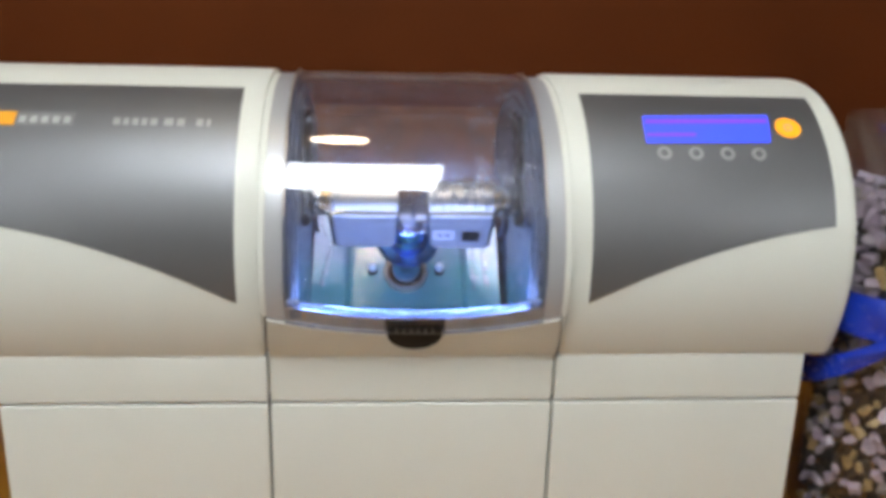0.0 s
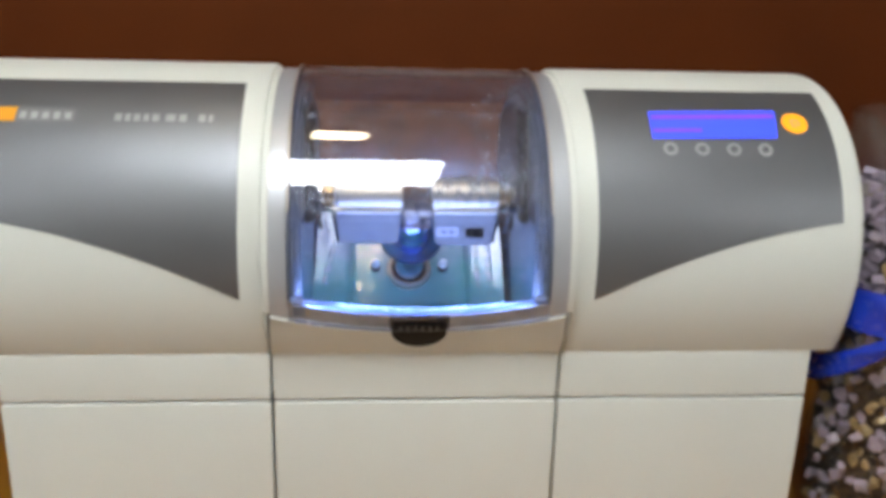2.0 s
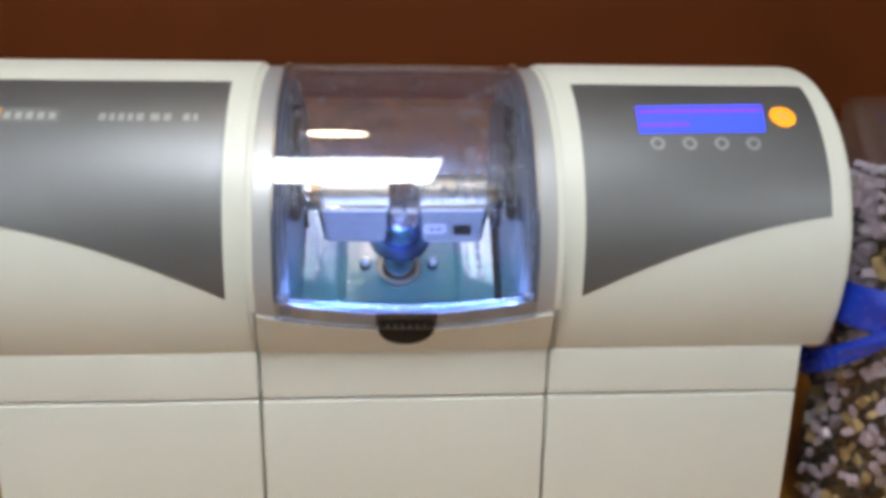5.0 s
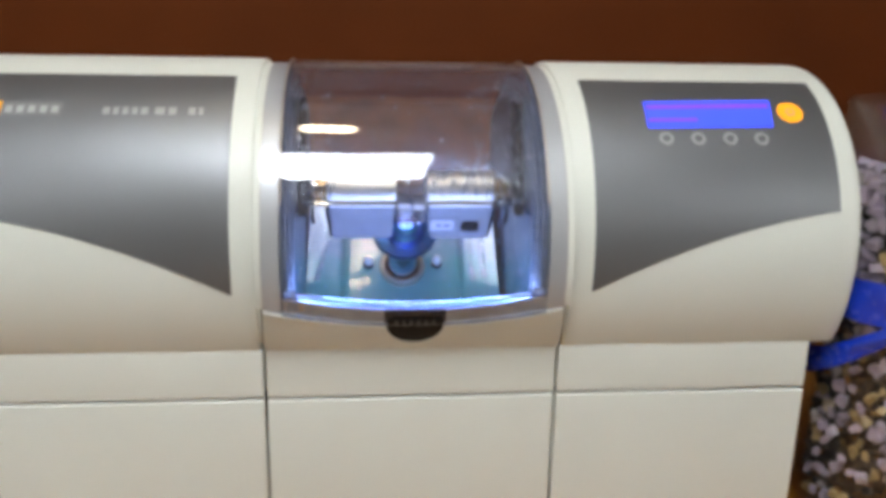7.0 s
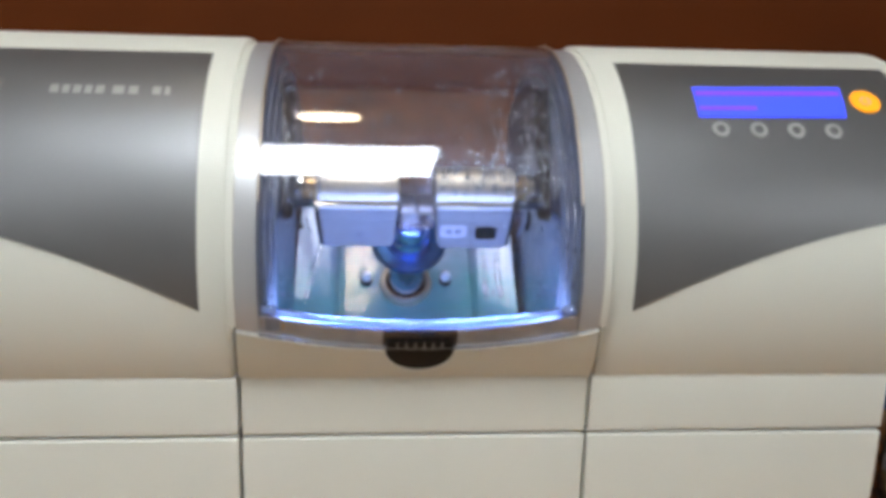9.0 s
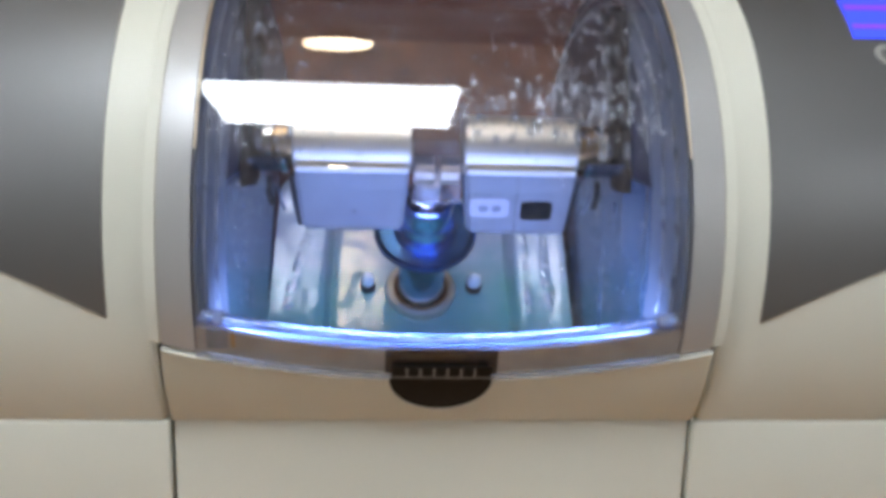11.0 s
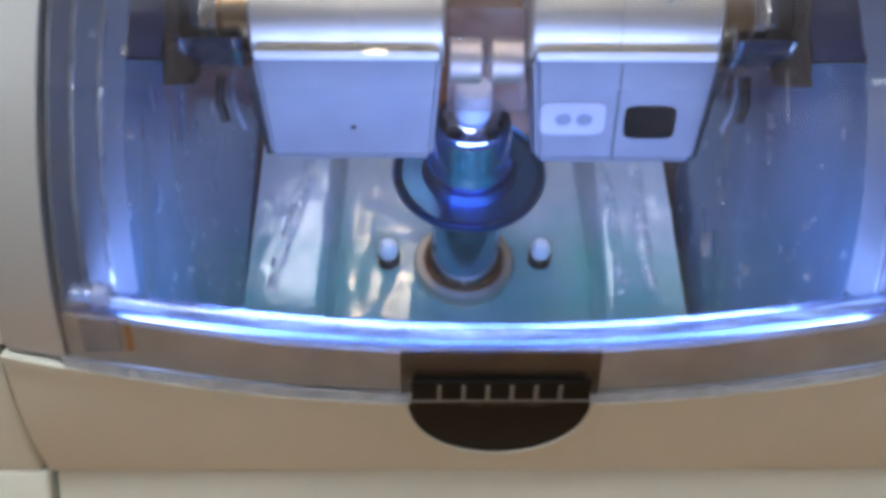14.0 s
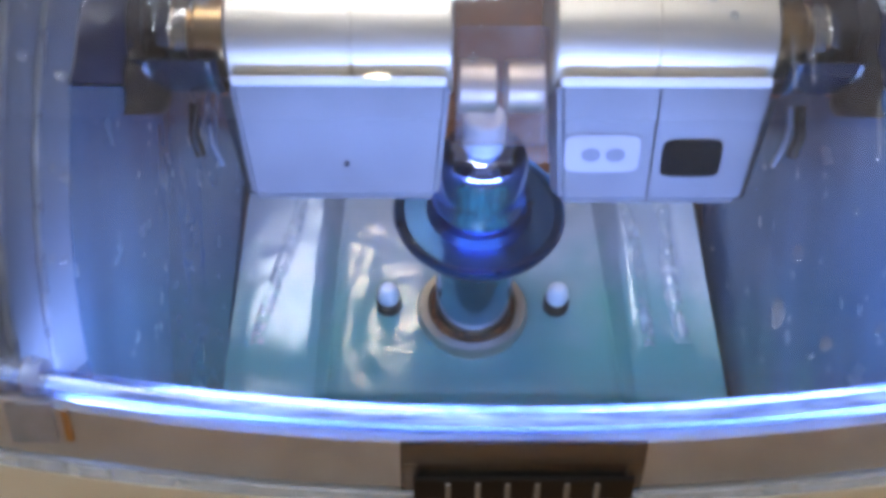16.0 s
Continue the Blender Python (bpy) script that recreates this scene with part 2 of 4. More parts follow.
coolant_film(PLATE, 0.274, 0.226, 0.88, (0.085, 0.30, 0.255))
# grey walls tinted LED blue; upright streaks stand in for blurred reflections
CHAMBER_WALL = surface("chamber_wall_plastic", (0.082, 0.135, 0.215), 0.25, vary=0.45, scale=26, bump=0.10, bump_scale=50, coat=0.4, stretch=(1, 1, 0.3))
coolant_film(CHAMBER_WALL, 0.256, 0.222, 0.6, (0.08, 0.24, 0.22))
# darker upper half, with the blue of an LED reflection in its base colour
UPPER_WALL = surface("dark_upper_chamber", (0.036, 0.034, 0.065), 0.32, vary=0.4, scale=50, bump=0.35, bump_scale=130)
CHAMBER_DARK = surface("dark_chamber_back", (0.25, 0.095, 0.040), 0.20, vary=0.35, scale=40, bump=0.2, bump_scale=110)
TROUGH = surface("black_glossy_trough", (0.012, 0.014, 0.026), 0.16, vary=0.3, scale=60, bump=0.1, bump_scale=90)
RUBBER = surface("dark_bellows_rubber", (0.026, 0.014, 0.008), 0.45, vary=0.4, scale=80, specular=0.25)
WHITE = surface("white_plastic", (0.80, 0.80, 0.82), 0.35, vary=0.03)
LABEL_DOT = surface("grey_label_dot", (0.16, 0.15, 0.18), 0.5, vary=0.1)
LABEL_PALE = surface("pale_label", (0.38, 0.35, 0.38), 0.5, vary=0.05, specular=0.2)
PRINT = surface("pale_print", (0.40, 0.40, 0.39), 0.5, vary=0.03)
MARK_PLATE = surface("dim_mark_plate", (0.20, 0.20, 0.20), 0.5, vary=0.05)
PRINT_DIM = surface("dim_grey_print", (0.36, 0.36, 0.355), 0.5, vary=0.03)
ORANGE = surface("orange_print", (0.85, 0.36, 0.02), 0.45, vary=0.04)
COPPER = surface("copper_ring", (0.70, 0.33, 0.16), 0.25, metal=1.0, vary=0.1, scale=60)
WALL_BROWN = surface("brown_wall_paint", (0.092, 0.0200, 0.0025), 0.6, vary=0.14, scale=5, bump=0.12, bump_scale=160, rough_vary=0.1, specular=0.12)
COUNTER = surface("brown_counter_laminate", (0.35, 0.150, 0.014), 0.42, vary=0.2, scale=14, bump=0.05, bump_scale=300)
ROOM_WALL = surface("pale_room_wall", (0.70, 0.69, 0.67), 0.7, vary=0.05, scale=4, bump=0.1)
ROOM_TAN = surface("dim_greige_unseen_wall", (0.32, 0.30, 0.27), 0.7, vary=0.08, scale=4, bump=0.1)
CEILING_WHITE = surface("white_ceiling_tile", (0.72, 0.71, 0.69), 0.85, vary=0.05, scale=6, bump=0.3, bump_scale=120)
FLOOR = surface("pale_brown_floor", (0.32, 0.27, 0.22), 0.5, vary=0.2, scale=8)
RIBBON = surface("blue_satin_ribbon", (0.006, 0.036, 0.46), 0.26, vary=0.15, scale=30, bump=0.1, bump_scale=500, coat=0.5)
COVER = clear("clear_hood_plastic", (0.93, 0.94, 0.97), 0.02, wave=0.05, wave_scale=22, body=0.018, body_colour=(0.80, 0.80, 0.82), glow=0.65, patchy=0.6)
GLASS = clear("clear_vase_glass", (0.93, 0.91, 0.88), 0.02, wave=0.02, body=0.006)
BLOCK = clear("glassy_ceramic_block", (0.90, 0.86, 0.86), 0.05, wave=0.12, wave_scale=90, ior=1.6, body=0.13, body_colour=(0.72, 0.63, 0.66))
WATER = clear("teal_coolant", (0.42, 0.86, 0.82), 0.22, wave=0.25, wave_scale=55, ior=1.33, body=0.40, body_colour=(0.16, 0.72, 0.66), patchy=0.9)
water_nodes = WATER.node_tree
depth = water_nodes.nodes.new("ShaderNodeSeparateXYZ")
shallow = water_nodes.nodes.new("ShaderNodeMapRange")
shallow.interpolation_type = "SMOOTHSTEP"
shallow.inputs["From Min"].default_value, shallow.inputs["From Max"].default_value = 0.130, 0.070
shallow.inputs["To Min"].default_value, shallow.inputs["To Max"].default_value = 0.0, 1.0
thin = water_nodes.nodes.new("ShaderNodeMixRGB")
thin.inputs["Color1"].default_value, thin.inputs["Color2"].default_value = (0.80, 0.97, 0.95, 1), (0.42, 0.86, 0.82, 1)
for nd in list(water_nodes.nodes):
    if nd.bl_idname == "ShaderNodeTexCoord":
        water_nodes.links.new(nd.outputs["Object"], depth.inputs[0])
    if nd.bl_idname == "ShaderNodeBsdfTransparent":
        water_nodes.links.new(thin.outputs[0], nd.inputs["Color"])
    if nd.bl_idname == "ShaderNodeMixShader" and nd.inputs[2].is_linked and nd.inputs[2].links[0].from_node.bl_idname == "ShaderNodeBsdfDiffuse":
        cloudy = water_nodes.nodes.new("ShaderNodeMath")
        cloudy.operation = "MULTIPLY"
        water_nodes.links.new(nd.inputs[0].links[0].from_socket, cloudy.inputs[0])
        water_nodes.links.new(shallow.outputs["Result"], cloudy.inputs[1])
        water_nodes.links.new(cloudy.outputs[0], nd.inputs[0])
water_nodes.links.new(depth.outputs["Y"], shallow.inputs["Value"])
water_nodes.links.new(shallow.outputs["Result"], thin.inputs["Fac"])
RIM_GREY = surface("grey_rim_plastic", (0.15, 0.165, 0.205), 0.4, vary=0.12, scale=40)
DROPS = clear("water_drops", (0.93, 0.95, 1.0), 0.02, ior=1.9, body=0.22, body_colour=(0.75, 0.78, 0.85))
FILM = clear("misty_water_film", (1.0, 1.0, 1.0), 0.32, wave=0.3, wave_scale=60, ior=1.2, body=0.016, body_colour=(0.86, 0.86, 0.90), glow=0.6, patchy=1.0)
FLANGE = clear("hazy_clear_plastic", (0.84, 0.86, 0.90), 0.06, wave=0.02, body=0.42, body_colour=(0.62, 0.65, 0.72), glow=0.5, patchy=0.5)
TUBE = clear("light_scattering_tube", (0.80, 0.88, 1.0), 0.05, wave=0.15, wave_scale=120, body=0.11, body_colour=(0.72, 0.84, 1.0), glow=0.7, patchy=0.9)
STREAM = clear("running_water", (1.0, 1.0, 1.0), 0.06, wave=0.25, wave_scale=90, ior=1.6, body=0.38, body_colour=(0.82, 0.87, 0.95), glow=0.3)
LED = glowing("blue_white_led", (0.48, 0.63, 1.0), LED_STRENGTH)
spark = LED.node_tree.nodes.new("ShaderNodeTexNoise")
spark.inputs["Scale"].default_value, spark.inputs["Detail"].default_value = 1.0, 3
led_place = LED.node_tree.nodes.new("ShaderNodeTexCoord")
led_long = LED.node_tree.nodes.new("ShaderNodeMapping")
led_long.inputs["Scale"].default_value = (55, 300, 500)
LED.node_tree.links.new(led_place.outputs["Object"], led_long.inputs["Vector"])
LED.node_tree.links.new(led_long.outputs["Vector"], spark.inputs["Vector"])
spread = LED.node_tree.nodes.new("ShaderNodeMapRange")
spread.inputs["From Min"].default_value, spread.inputs["From Max"].default_value = 0.38, 0.68
spread.inputs["To Min"].default_value, spread.inputs["To Max"].default_value = 0.10 * LED_STRENGTH, 2.9 * LED_STRENGTH
LED.node_tree.links.new(spark.outputs["Fac"], spread.inputs["Value"])
LED.node_tree.links.new(spread.outputs["Result"], LED.node_tree.nodes["Principled BSDF"].inputs["Emission Strength"])
LCD = glowing("blue_display", (0.045, 0.085, 1.0), 0.62)
LCD_TEXT = glowing("violet_display_rows", (0.20, 0.05, 0.66), 0.6)
POWER = glowing("orange_power_key", (0.95, 0.36, 0.01), 0.55)
TROFFER = glowing("ceiling_diffuser", (0.895, 0.955, 0.995), TROFFER_STRENGTH)
DOWN = glowing("warm_lamp", (1.0, 0.80, 0.52), DOWNLIGHT_STRENGTH)

# ---- the room ----
X0, X1, Y0, Y1, FLOOR_Z = -2.4, 2.4, -3.2, 0.47, -0.90


def setting(name, bm, material, label):
    ob = part(name, bm, material, None, smooth=False)
    return tagged(ob, label, name.split("_")[0], kind="structure")


# floor, front and side walls are unseen, added to bounce the room light
setting("floor", box_bm(X0, X1, Y0, Y1, FLOOR_Z - 0.1, FLOOR_Z), FLOOR, "pale brown floor of a small room")
setting("wall_back", box_bm(X0, X1, Y1, Y1 + 0.12, FLOOR_Z, CEILING), WALL_BROWN, "reddish brown painted wall behind the counter")
# unseen front wall, dim so the hood mirrors less and gets less front light
setting("wall_front", box_bm(X0, X1, Y0 - 0.12, Y0, FLOOR_Z, CEILING), ROOM_TAN, "unseen greige wall, kept dim to cut reflections and front light")
setting("wall_left", box_bm(X0 - 0.12, X0, Y0 - 0.12, Y1 + 0.12, FLOOR_Z, CEILING), ROOM_WALL, "plain pale wall of the room")
setting("wall_right", box_bm(X1, X1 + 0.12, Y0 - 0.12, Y1 + 0.12, FLOOR_Z, CEILING), ROOM_WALL, "plain pale wall of the room")
setting("ceiling", box_bm(X0 - 0.12, X1 + 0.12, Y0 - 0.12, Y1 + 0.12, CEILING, CEILING + 0.1), CEILING_WHITE, "white tiled ceiling with recessed lights")
counter = tagged(part("counter", box_bm(X0, X1, -0.36, Y1 - 0.002, -0.04, 0.0, 0.004), COUNTER, None), "brown laminate counter top along the wall", "counter", kind="structure")
tagged(part("counter_cabinet", box_bm(X0, X1, -0.32, Y1 - 0.002, FLOOR_Z, -0.041), COUNTER, None), "brown laminate cabinet front under the counter", "cabinet", kind="structure")

troffer = thing("ceiling_light", -0.135, -0.83, CEILING, "square white recessed ceiling light panel, switched on", "light", "ceiling light panels")
part("diffuser", box_bm(-0.26, 0.26, -0.30, 0.30, -0.012, -0.004), TROFFER, troffer, "glowing white diffuser", smooth=False)
for a, b_, c, d in ((-0.285, -0.261, -0.325, 0.325), (0.261, 0.285, -0.325, 0.325), (-0.26, 0.26, -0.325, -0.301), (-0.26, 0.26, 0.301, 0.325)):
    part("frame", box_bm(a, b_, c, d, -0.016, -0.001, 0.002), WHITE, troffer)
# two more panels added out of view as fill light
for x, y in ((-1.95, -2.10), (1.95, -2.60)):
    copy_thing(troffer, pose(x, y, CEILING))
FAR_LAMPS = ((-0.18, -2.12),)
downlight = thing("downlight", -0.115, -0.055, CEILING, "round warm recessed ceiling downlight, switched on", "light")
part("lens", lathe_bm([(0.001, -0.006), (0.066, -0.006), (0.066, -0.003), (0.001, -0.003)], Matrix()), DOWN, downlight, "glowing warm lens", smooth=False)
part("rim", lathe_bm([(0.067, -0.010), (0.088, -0.008), (0.090, -0.001), (0.067, -0.001)], Matrix(), ring=True), WHITE, downlight)

for x, y in FAR_LAMPS:
    copy_thing(downlight, pose(x, y, CEILING) @ Matrix.Scale(0.55, 4))
tagged(downlight, group="downlights")

# ---- the milling machine ----
machine = thing("milling_machine", 0, 0, 0, "cream and grey dental milling machine with a clear rounded hood", "milling machine")


def side_profile():
    pts = []
    a0 = -math.asin((ZC - CREASE) / BB)
    for i in range(44):
        a = a0 + (math.pi / 2 - a0) * i / 43
        p = body_at(0, a)
        pts.append((p.y, p.z))
    for i in range(1, 13):
        p = body_at(0, math.pi / 2 + 0.225 / RB * i / 12)
        pts.append((p.y, p.z))
    y, z = pts[-1]
    for i in range(1, 6):
        a = math.pi / 2 * i / 5
        pts.append((y + 0.035 * math.sin(a), z - 0.035 * (1 - math.cos(a))))
    pts.append((0.392, CREASE))
    return pts


def inset(pts, d):
    out, n = [], len(pts)
    for i in range(n):
        (ay, az), (by, bz), (cy, cz) = pts[i - 1], pts[i], pts[(i + 1) % n]
        t1, t2 = Vector((by - ay, bz - az)), Vector((cy - by, cz - bz))
        t1.normalize(), t2.normalize()
        n1, n2 = Vector((t1.y, -t1.x)), Vector((t2.y, -t2.x))
        k = n1 + n2
        k = k / max(0.3, k.length_squared / 2)
        out.append((by + k.x * d, bz + k.y * d))
    return out


def side_housing(sign):
    """One of the two humps beside the hood: the round profile drawn out, with softened ends."""
    base = side_profile()
    rows = [(INNER + 0.003 * (1 - math.cos(math.pi / 2 * i / 4)), 0.003 * (1 - math.sin(math.pi / 2 * i / 4))) for i in range(5)]
    r = 0.009
    rows += [(HALF_BULGE - r + r * math.sin(math.pi / 2 * i / 7), r * (1 - math.cos(math.pi / 2 * i / 7))) for i in range(8)]
    bm = bmesh.new()
    rings = []
    for x, d in rows:
        rings.append([bm.verts.new((sign * x - (0.012 if sign < 0 and x > 0.3 else 0), y, z)) for y, z in inset(base, d)])
    for a, b_ in zip(rings, rings[1:]):
        for i in range(len(a)):
            j = (i + 1) % len(a)
            bm.faces.new((a[i], a[j], b_[j], b_[i]))
    bm.faces.new(rings[0])
    bm.faces.new(rings[-1])
    return part("side_housing", bm, CREAM, machine, "rounded cream plastic side housing")


for s in (-1, 1):
    side_housing(s)


# the base: a dark core with six cream panels and open joints
part("core", box_bm(-HALF_BASE + 0.004, HALF_BASE - 0.004, 0.012, 0.395, 0.004, 0.124), GAP, machine, "dark inner frame")
part("core", box_bm(-HALF_BASE + 0.004, -0.128, 0.012, 0.395, 0.1245, CREASE - 0.001), GAP, machine)
part("core", box_bm(0.128, HALF_BASE - 0.004, 0.012, 0.395, 0.1245, CREASE - 0.001), GAP, machine)
for x0, x1 in ((-HALF_BASE, -0.1250), (-0.1228, 0.1228), (0.1250, HALF_BASE)):
    back = 0.011 if abs(x0 + x1) < 0.01 else 0.398
    part("front_panel", box_bm(x0, x1, 0.0, back, SEAM + 0.0012, CREASE + (0.0015 if back < 0.1 else -0.0005), 0.0014, 3), CREAM, machine)
    part("lower_door", box_bm(x0, x1, -0.0008, 0.0115, 0.012, SEAM - 0.0012, 0.0018, 3), CREAM, machine)
for s in (-1, 1):
    part("side_panel", box_bm(min(s * 0.3465, s * HALF_BASE), max(s * 0.3465, s * HALF_BASE), 0.0125, 0.398, 0.012, SEAM - 0.0012, 0.001), CREAM, machine)
    for y in (0.05, 0.35):
        part("foot", lathe_bm([(0.014, 0.0), (0.016, 0.002), (0.016, 0.0115)], Matrix.Translation((s * 0.30, y, 0)), 20), RUBBER, machine, "black rubber foot")


# grey panels on the humps
def lower_edge(x):
    k = (abs(x) - 0.1455) / 0.207
    return 0.2446 + 0.1080 * k - 0.0422 * k * k


def grey_panel(sign):
    def at(u, v, off):
        x = 0.1455 + 0.2070 * u
        a0, a1 = body_angle(lower_edge(x)), body_angle(0.4072)
        return body_at(sign * x, a0 + (a1 - a0) * v, off)
    return part("grey_panel", shell_bm(at, 28, 30, -0.0005, 0.0009), GREY_PANEL, machine, "dark grey metallic front panel")


panel_left, panel_right = grey_panel(-1), grey_panel(1)


def on_body(name, x0, x1, z0, z1, material, parent, label="", high=0.0014):
    def at(u, v, off):
        a0, a1 = body_angle(z0), body_angle(z1)
        return body_at(x0 + (x1 - x0) * u, a0 + (a1 - a0) * v, off)
    return part(name, shell_bm(at, 4, 4, 0.0009, high), material, parent, label)


def ring_on_body(name, x, z, outer, inner, material, parent, label="", high=0.0016):
    a, n = body_angle(z), 28
    def at(u, v, off):
        r = inner + (outer - inner) * v
        w = 2 * math.pi * u
        return body_at(x + r * math.cos(w), a + r * math.sin(w) / RB, off)
    return part(name, shell_bm(at, n, 2 if inner else 4, 0.0009, high), material, parent, label)


def on_display(name, u0, u1, v0, v1, material, parent, label="", high=0.0016):
    """A patch of the display, whose ends lean a little; u and v run over its width and height."""
    def at(u, v, off):
        k, h = u0 + (u1 - u0) * u, v0 + (v1 - v0) * v
        x = (0.1950 + 0.1085 * k) * (1 - h) + (0.1960 + 0.1118 * k) * h
        z = 0.3727 + 0.0014 * k + (0.0190 + 0.0006 * k) * h
        return body_at(x, body_angle(z), off)
    return part(name, shell_bm(at, 8, 4, 0.0009, high), material, parent, label)


display = on_display("display", 0.0, 1.0, 0.0, 1.0, LCD, panel_right, "lit blue display with violet rows")
on_display("display_bar", 0.012, 0.985, 0.72, 0.86, LCD_TEXT, display, high=0.0018)
on_display("display_bar", 0.012, 0.40, 0.24, 0.35, LCD_TEXT, display, high=0.0018)
for k in range(4):
    ring_on_body("key", 0.2091 + 0.0273 * k, 0.3655, 0.0062, 0.0034, PRINT_DIM, panel_right, "pale grey ring key")
power = ring_on_body("power_key", 0.3226, 0.3851, 0.0112, 0.0, POWER, panel_right, "lit orange round power key")
ring_on_body("symbol", 0.3226, 0.3851, 0.0040, 0.0030, PRINT, power, high=0.0019)

# the maker's marks as plain shapes
on_body("orange_mark", -0.3390, -0.3235, 0.3788, 0.3882, ORANGE, panel_left, "orange square mark")
for k in range(5):
    x = -0.3205 + 0.0088 * k
    on_body("pale_mark", x, x + 0.0052, 0.3806, 0.3852, PRINT, panel_left)
on_body("pale_mark", -0.3222, -0.2775, 0.3786, 0.3880, MARK_PLATE, panel_left, "dim grey plate behind the marks", high=0.0011)
for x0, x1 in ((-0.2465, -0.2400), (-0.2385, -0.2330), (-0.2315, -0.2255), (-0.2240, -0.2185), (-0.2170, -0.2105), (-0.2060, -0.1975), (-0.1955, -0.1885), (-0.1800, -0.1735), (-0.1720, -0.1675)):
    on_body("pale_bar", x0 + 0.0004, x1 - 0.0008, 0.3800, 0.3848, PRINT_DIM, panel_left)


# ---- hood ----
HALF_HOOD = 0.1257


def smile(x):
    return 0.2190 + 0.0147 * (x / 0.1177) ** 2


BACK = math.pi / 2 + 0.70


def strip(sign, x_in, x_out):
    def at(u, v, off):
        x = sign * (x_in + (x_out - x_in) * u)
        a0 = hood_angle(smile(x) + 0.001)
        return hood_at(x, a0 + (BACK - a0) * v, off)
    return at


hood = put("hood_frame", mesh_from("hood_frame", [], []), None, machine, "silver painted frame of the clear hood")
for s in (-1, 1):
    part("frame_side", shell_bm(strip(s, 0.1062, 0.1200), 3, 60, -0.004, 0.0006), SILVER, hood)
    part("frame_rim", shell_bm(strip(s, 0.1208, HALF_HOOD), 2, 60, -0.006, -0.0002), CREAM, hood, "cream rim of the hood")
    part("frame_groove", shell_bm(strip(s, 0.1201, 0.1207), 1, 60, -0.006, -0.0007), SILVER_DARK, hood, "fine groove beside the silver frame")


def lip(u, v, off):
    x = -0.1058 + 0.2116 * u
    a0, a1 = hood_angle(smile(x) + 0.001), hood_angle(smile(x) + 0.0128)
    return hood_at(x, a0 + (a1 - a0) * v, off)


part("frame_lip", shell_bm(lip, 40, 4, -0.004, -0.0008), SILVER_DARK, hood, "dull grey lower lip behind the clear plastic")


def cover_at(u, v, off):
    x = -0.1058 + 0.2116 * u
    a0 = hood_angle(smile(x) + 0.0022)
    return hood_at(x, a0 + (BACK - a0) * v, off)


def cover_edge_at(u, v, off):
    x = -0.1058 + 0.2116 * u
    return hood_at(x, hood_angle(smile(x) + 0.0004 + 0.0026 * v), off)


cover = part("clear_cover", shell_bm(cover_at, 40, 72, 0.0006, 0.0024), COVER, machine, "clear curved plastic cover, wet inside")


def film_at(u, v, off):
    x = -0.1020 + 0.2040 * u
    a0, a1 = hood_angle(0.3140), math.pi / 2 + 0.10
    return hood_at(x, a0 + (a1 - a0) * v, off)


part("water_film", shell_bm(film_at, 30, 60, -0.0012, -0.0010), FILM, cover, "thin misty water film inside the cover")
part("cover_edge", shell_bm(cover_edge_at, 40, 2, 0.0025, 0.0033), FLANGE, cover, "thick pale lower edge of the clear cover")


for s in (-1, 1):
    def rim_at(u, v, off, s=s):
        a0 = hood_angle(smile(0.104) + 0.004)
        return hood_at(s * (0.1042 - 0.0075 * u + off), a0 + (BACK - a0) * v, -0.0015 - 0.0275 * u)
    part("inner_rim", shell_bm(rim_at, 4, 60, 0.0, 0.0012), RIM_GREY, hood, "grey inner rim of the hood opening")
    for k in (0.25, 0.62):
        def rib_at(u, v, off, s=s, k=k):
            w = 2 * math.pi * u
            a0 = hood_angle(smile(0.104) + 0.006)
            return hood_at(s * (0.1042 - 0.0075 * k - 0.0004 + 0.0009 * math.cos(w)), a0 + (BACK - a0) * v, -0.0015 - 0.0275 * k + 0.0011 * math.sin(w) + off)
        part("seal_rib", shell_bm(rib_at, 8, 50, -0.0001, 0.0), FLANGE, hood, "hazy clear sealing rib")

    def bead_at(u, v, off, s=s):
        w = 2 * math.pi * u
        a0 = hood_angle(0.318)
        return hood_at(s * (0.1046 + 0.0006 * math.cos(w)), a0 + (BACK - a0) * v, 0.0030 + 0.0006 * math.sin(w) + off)
    part("bead", shell_bm(bead_at, 10, 50, -0.0001, 0.0), STEEL, hood, "bright metal bead along the hood frame")


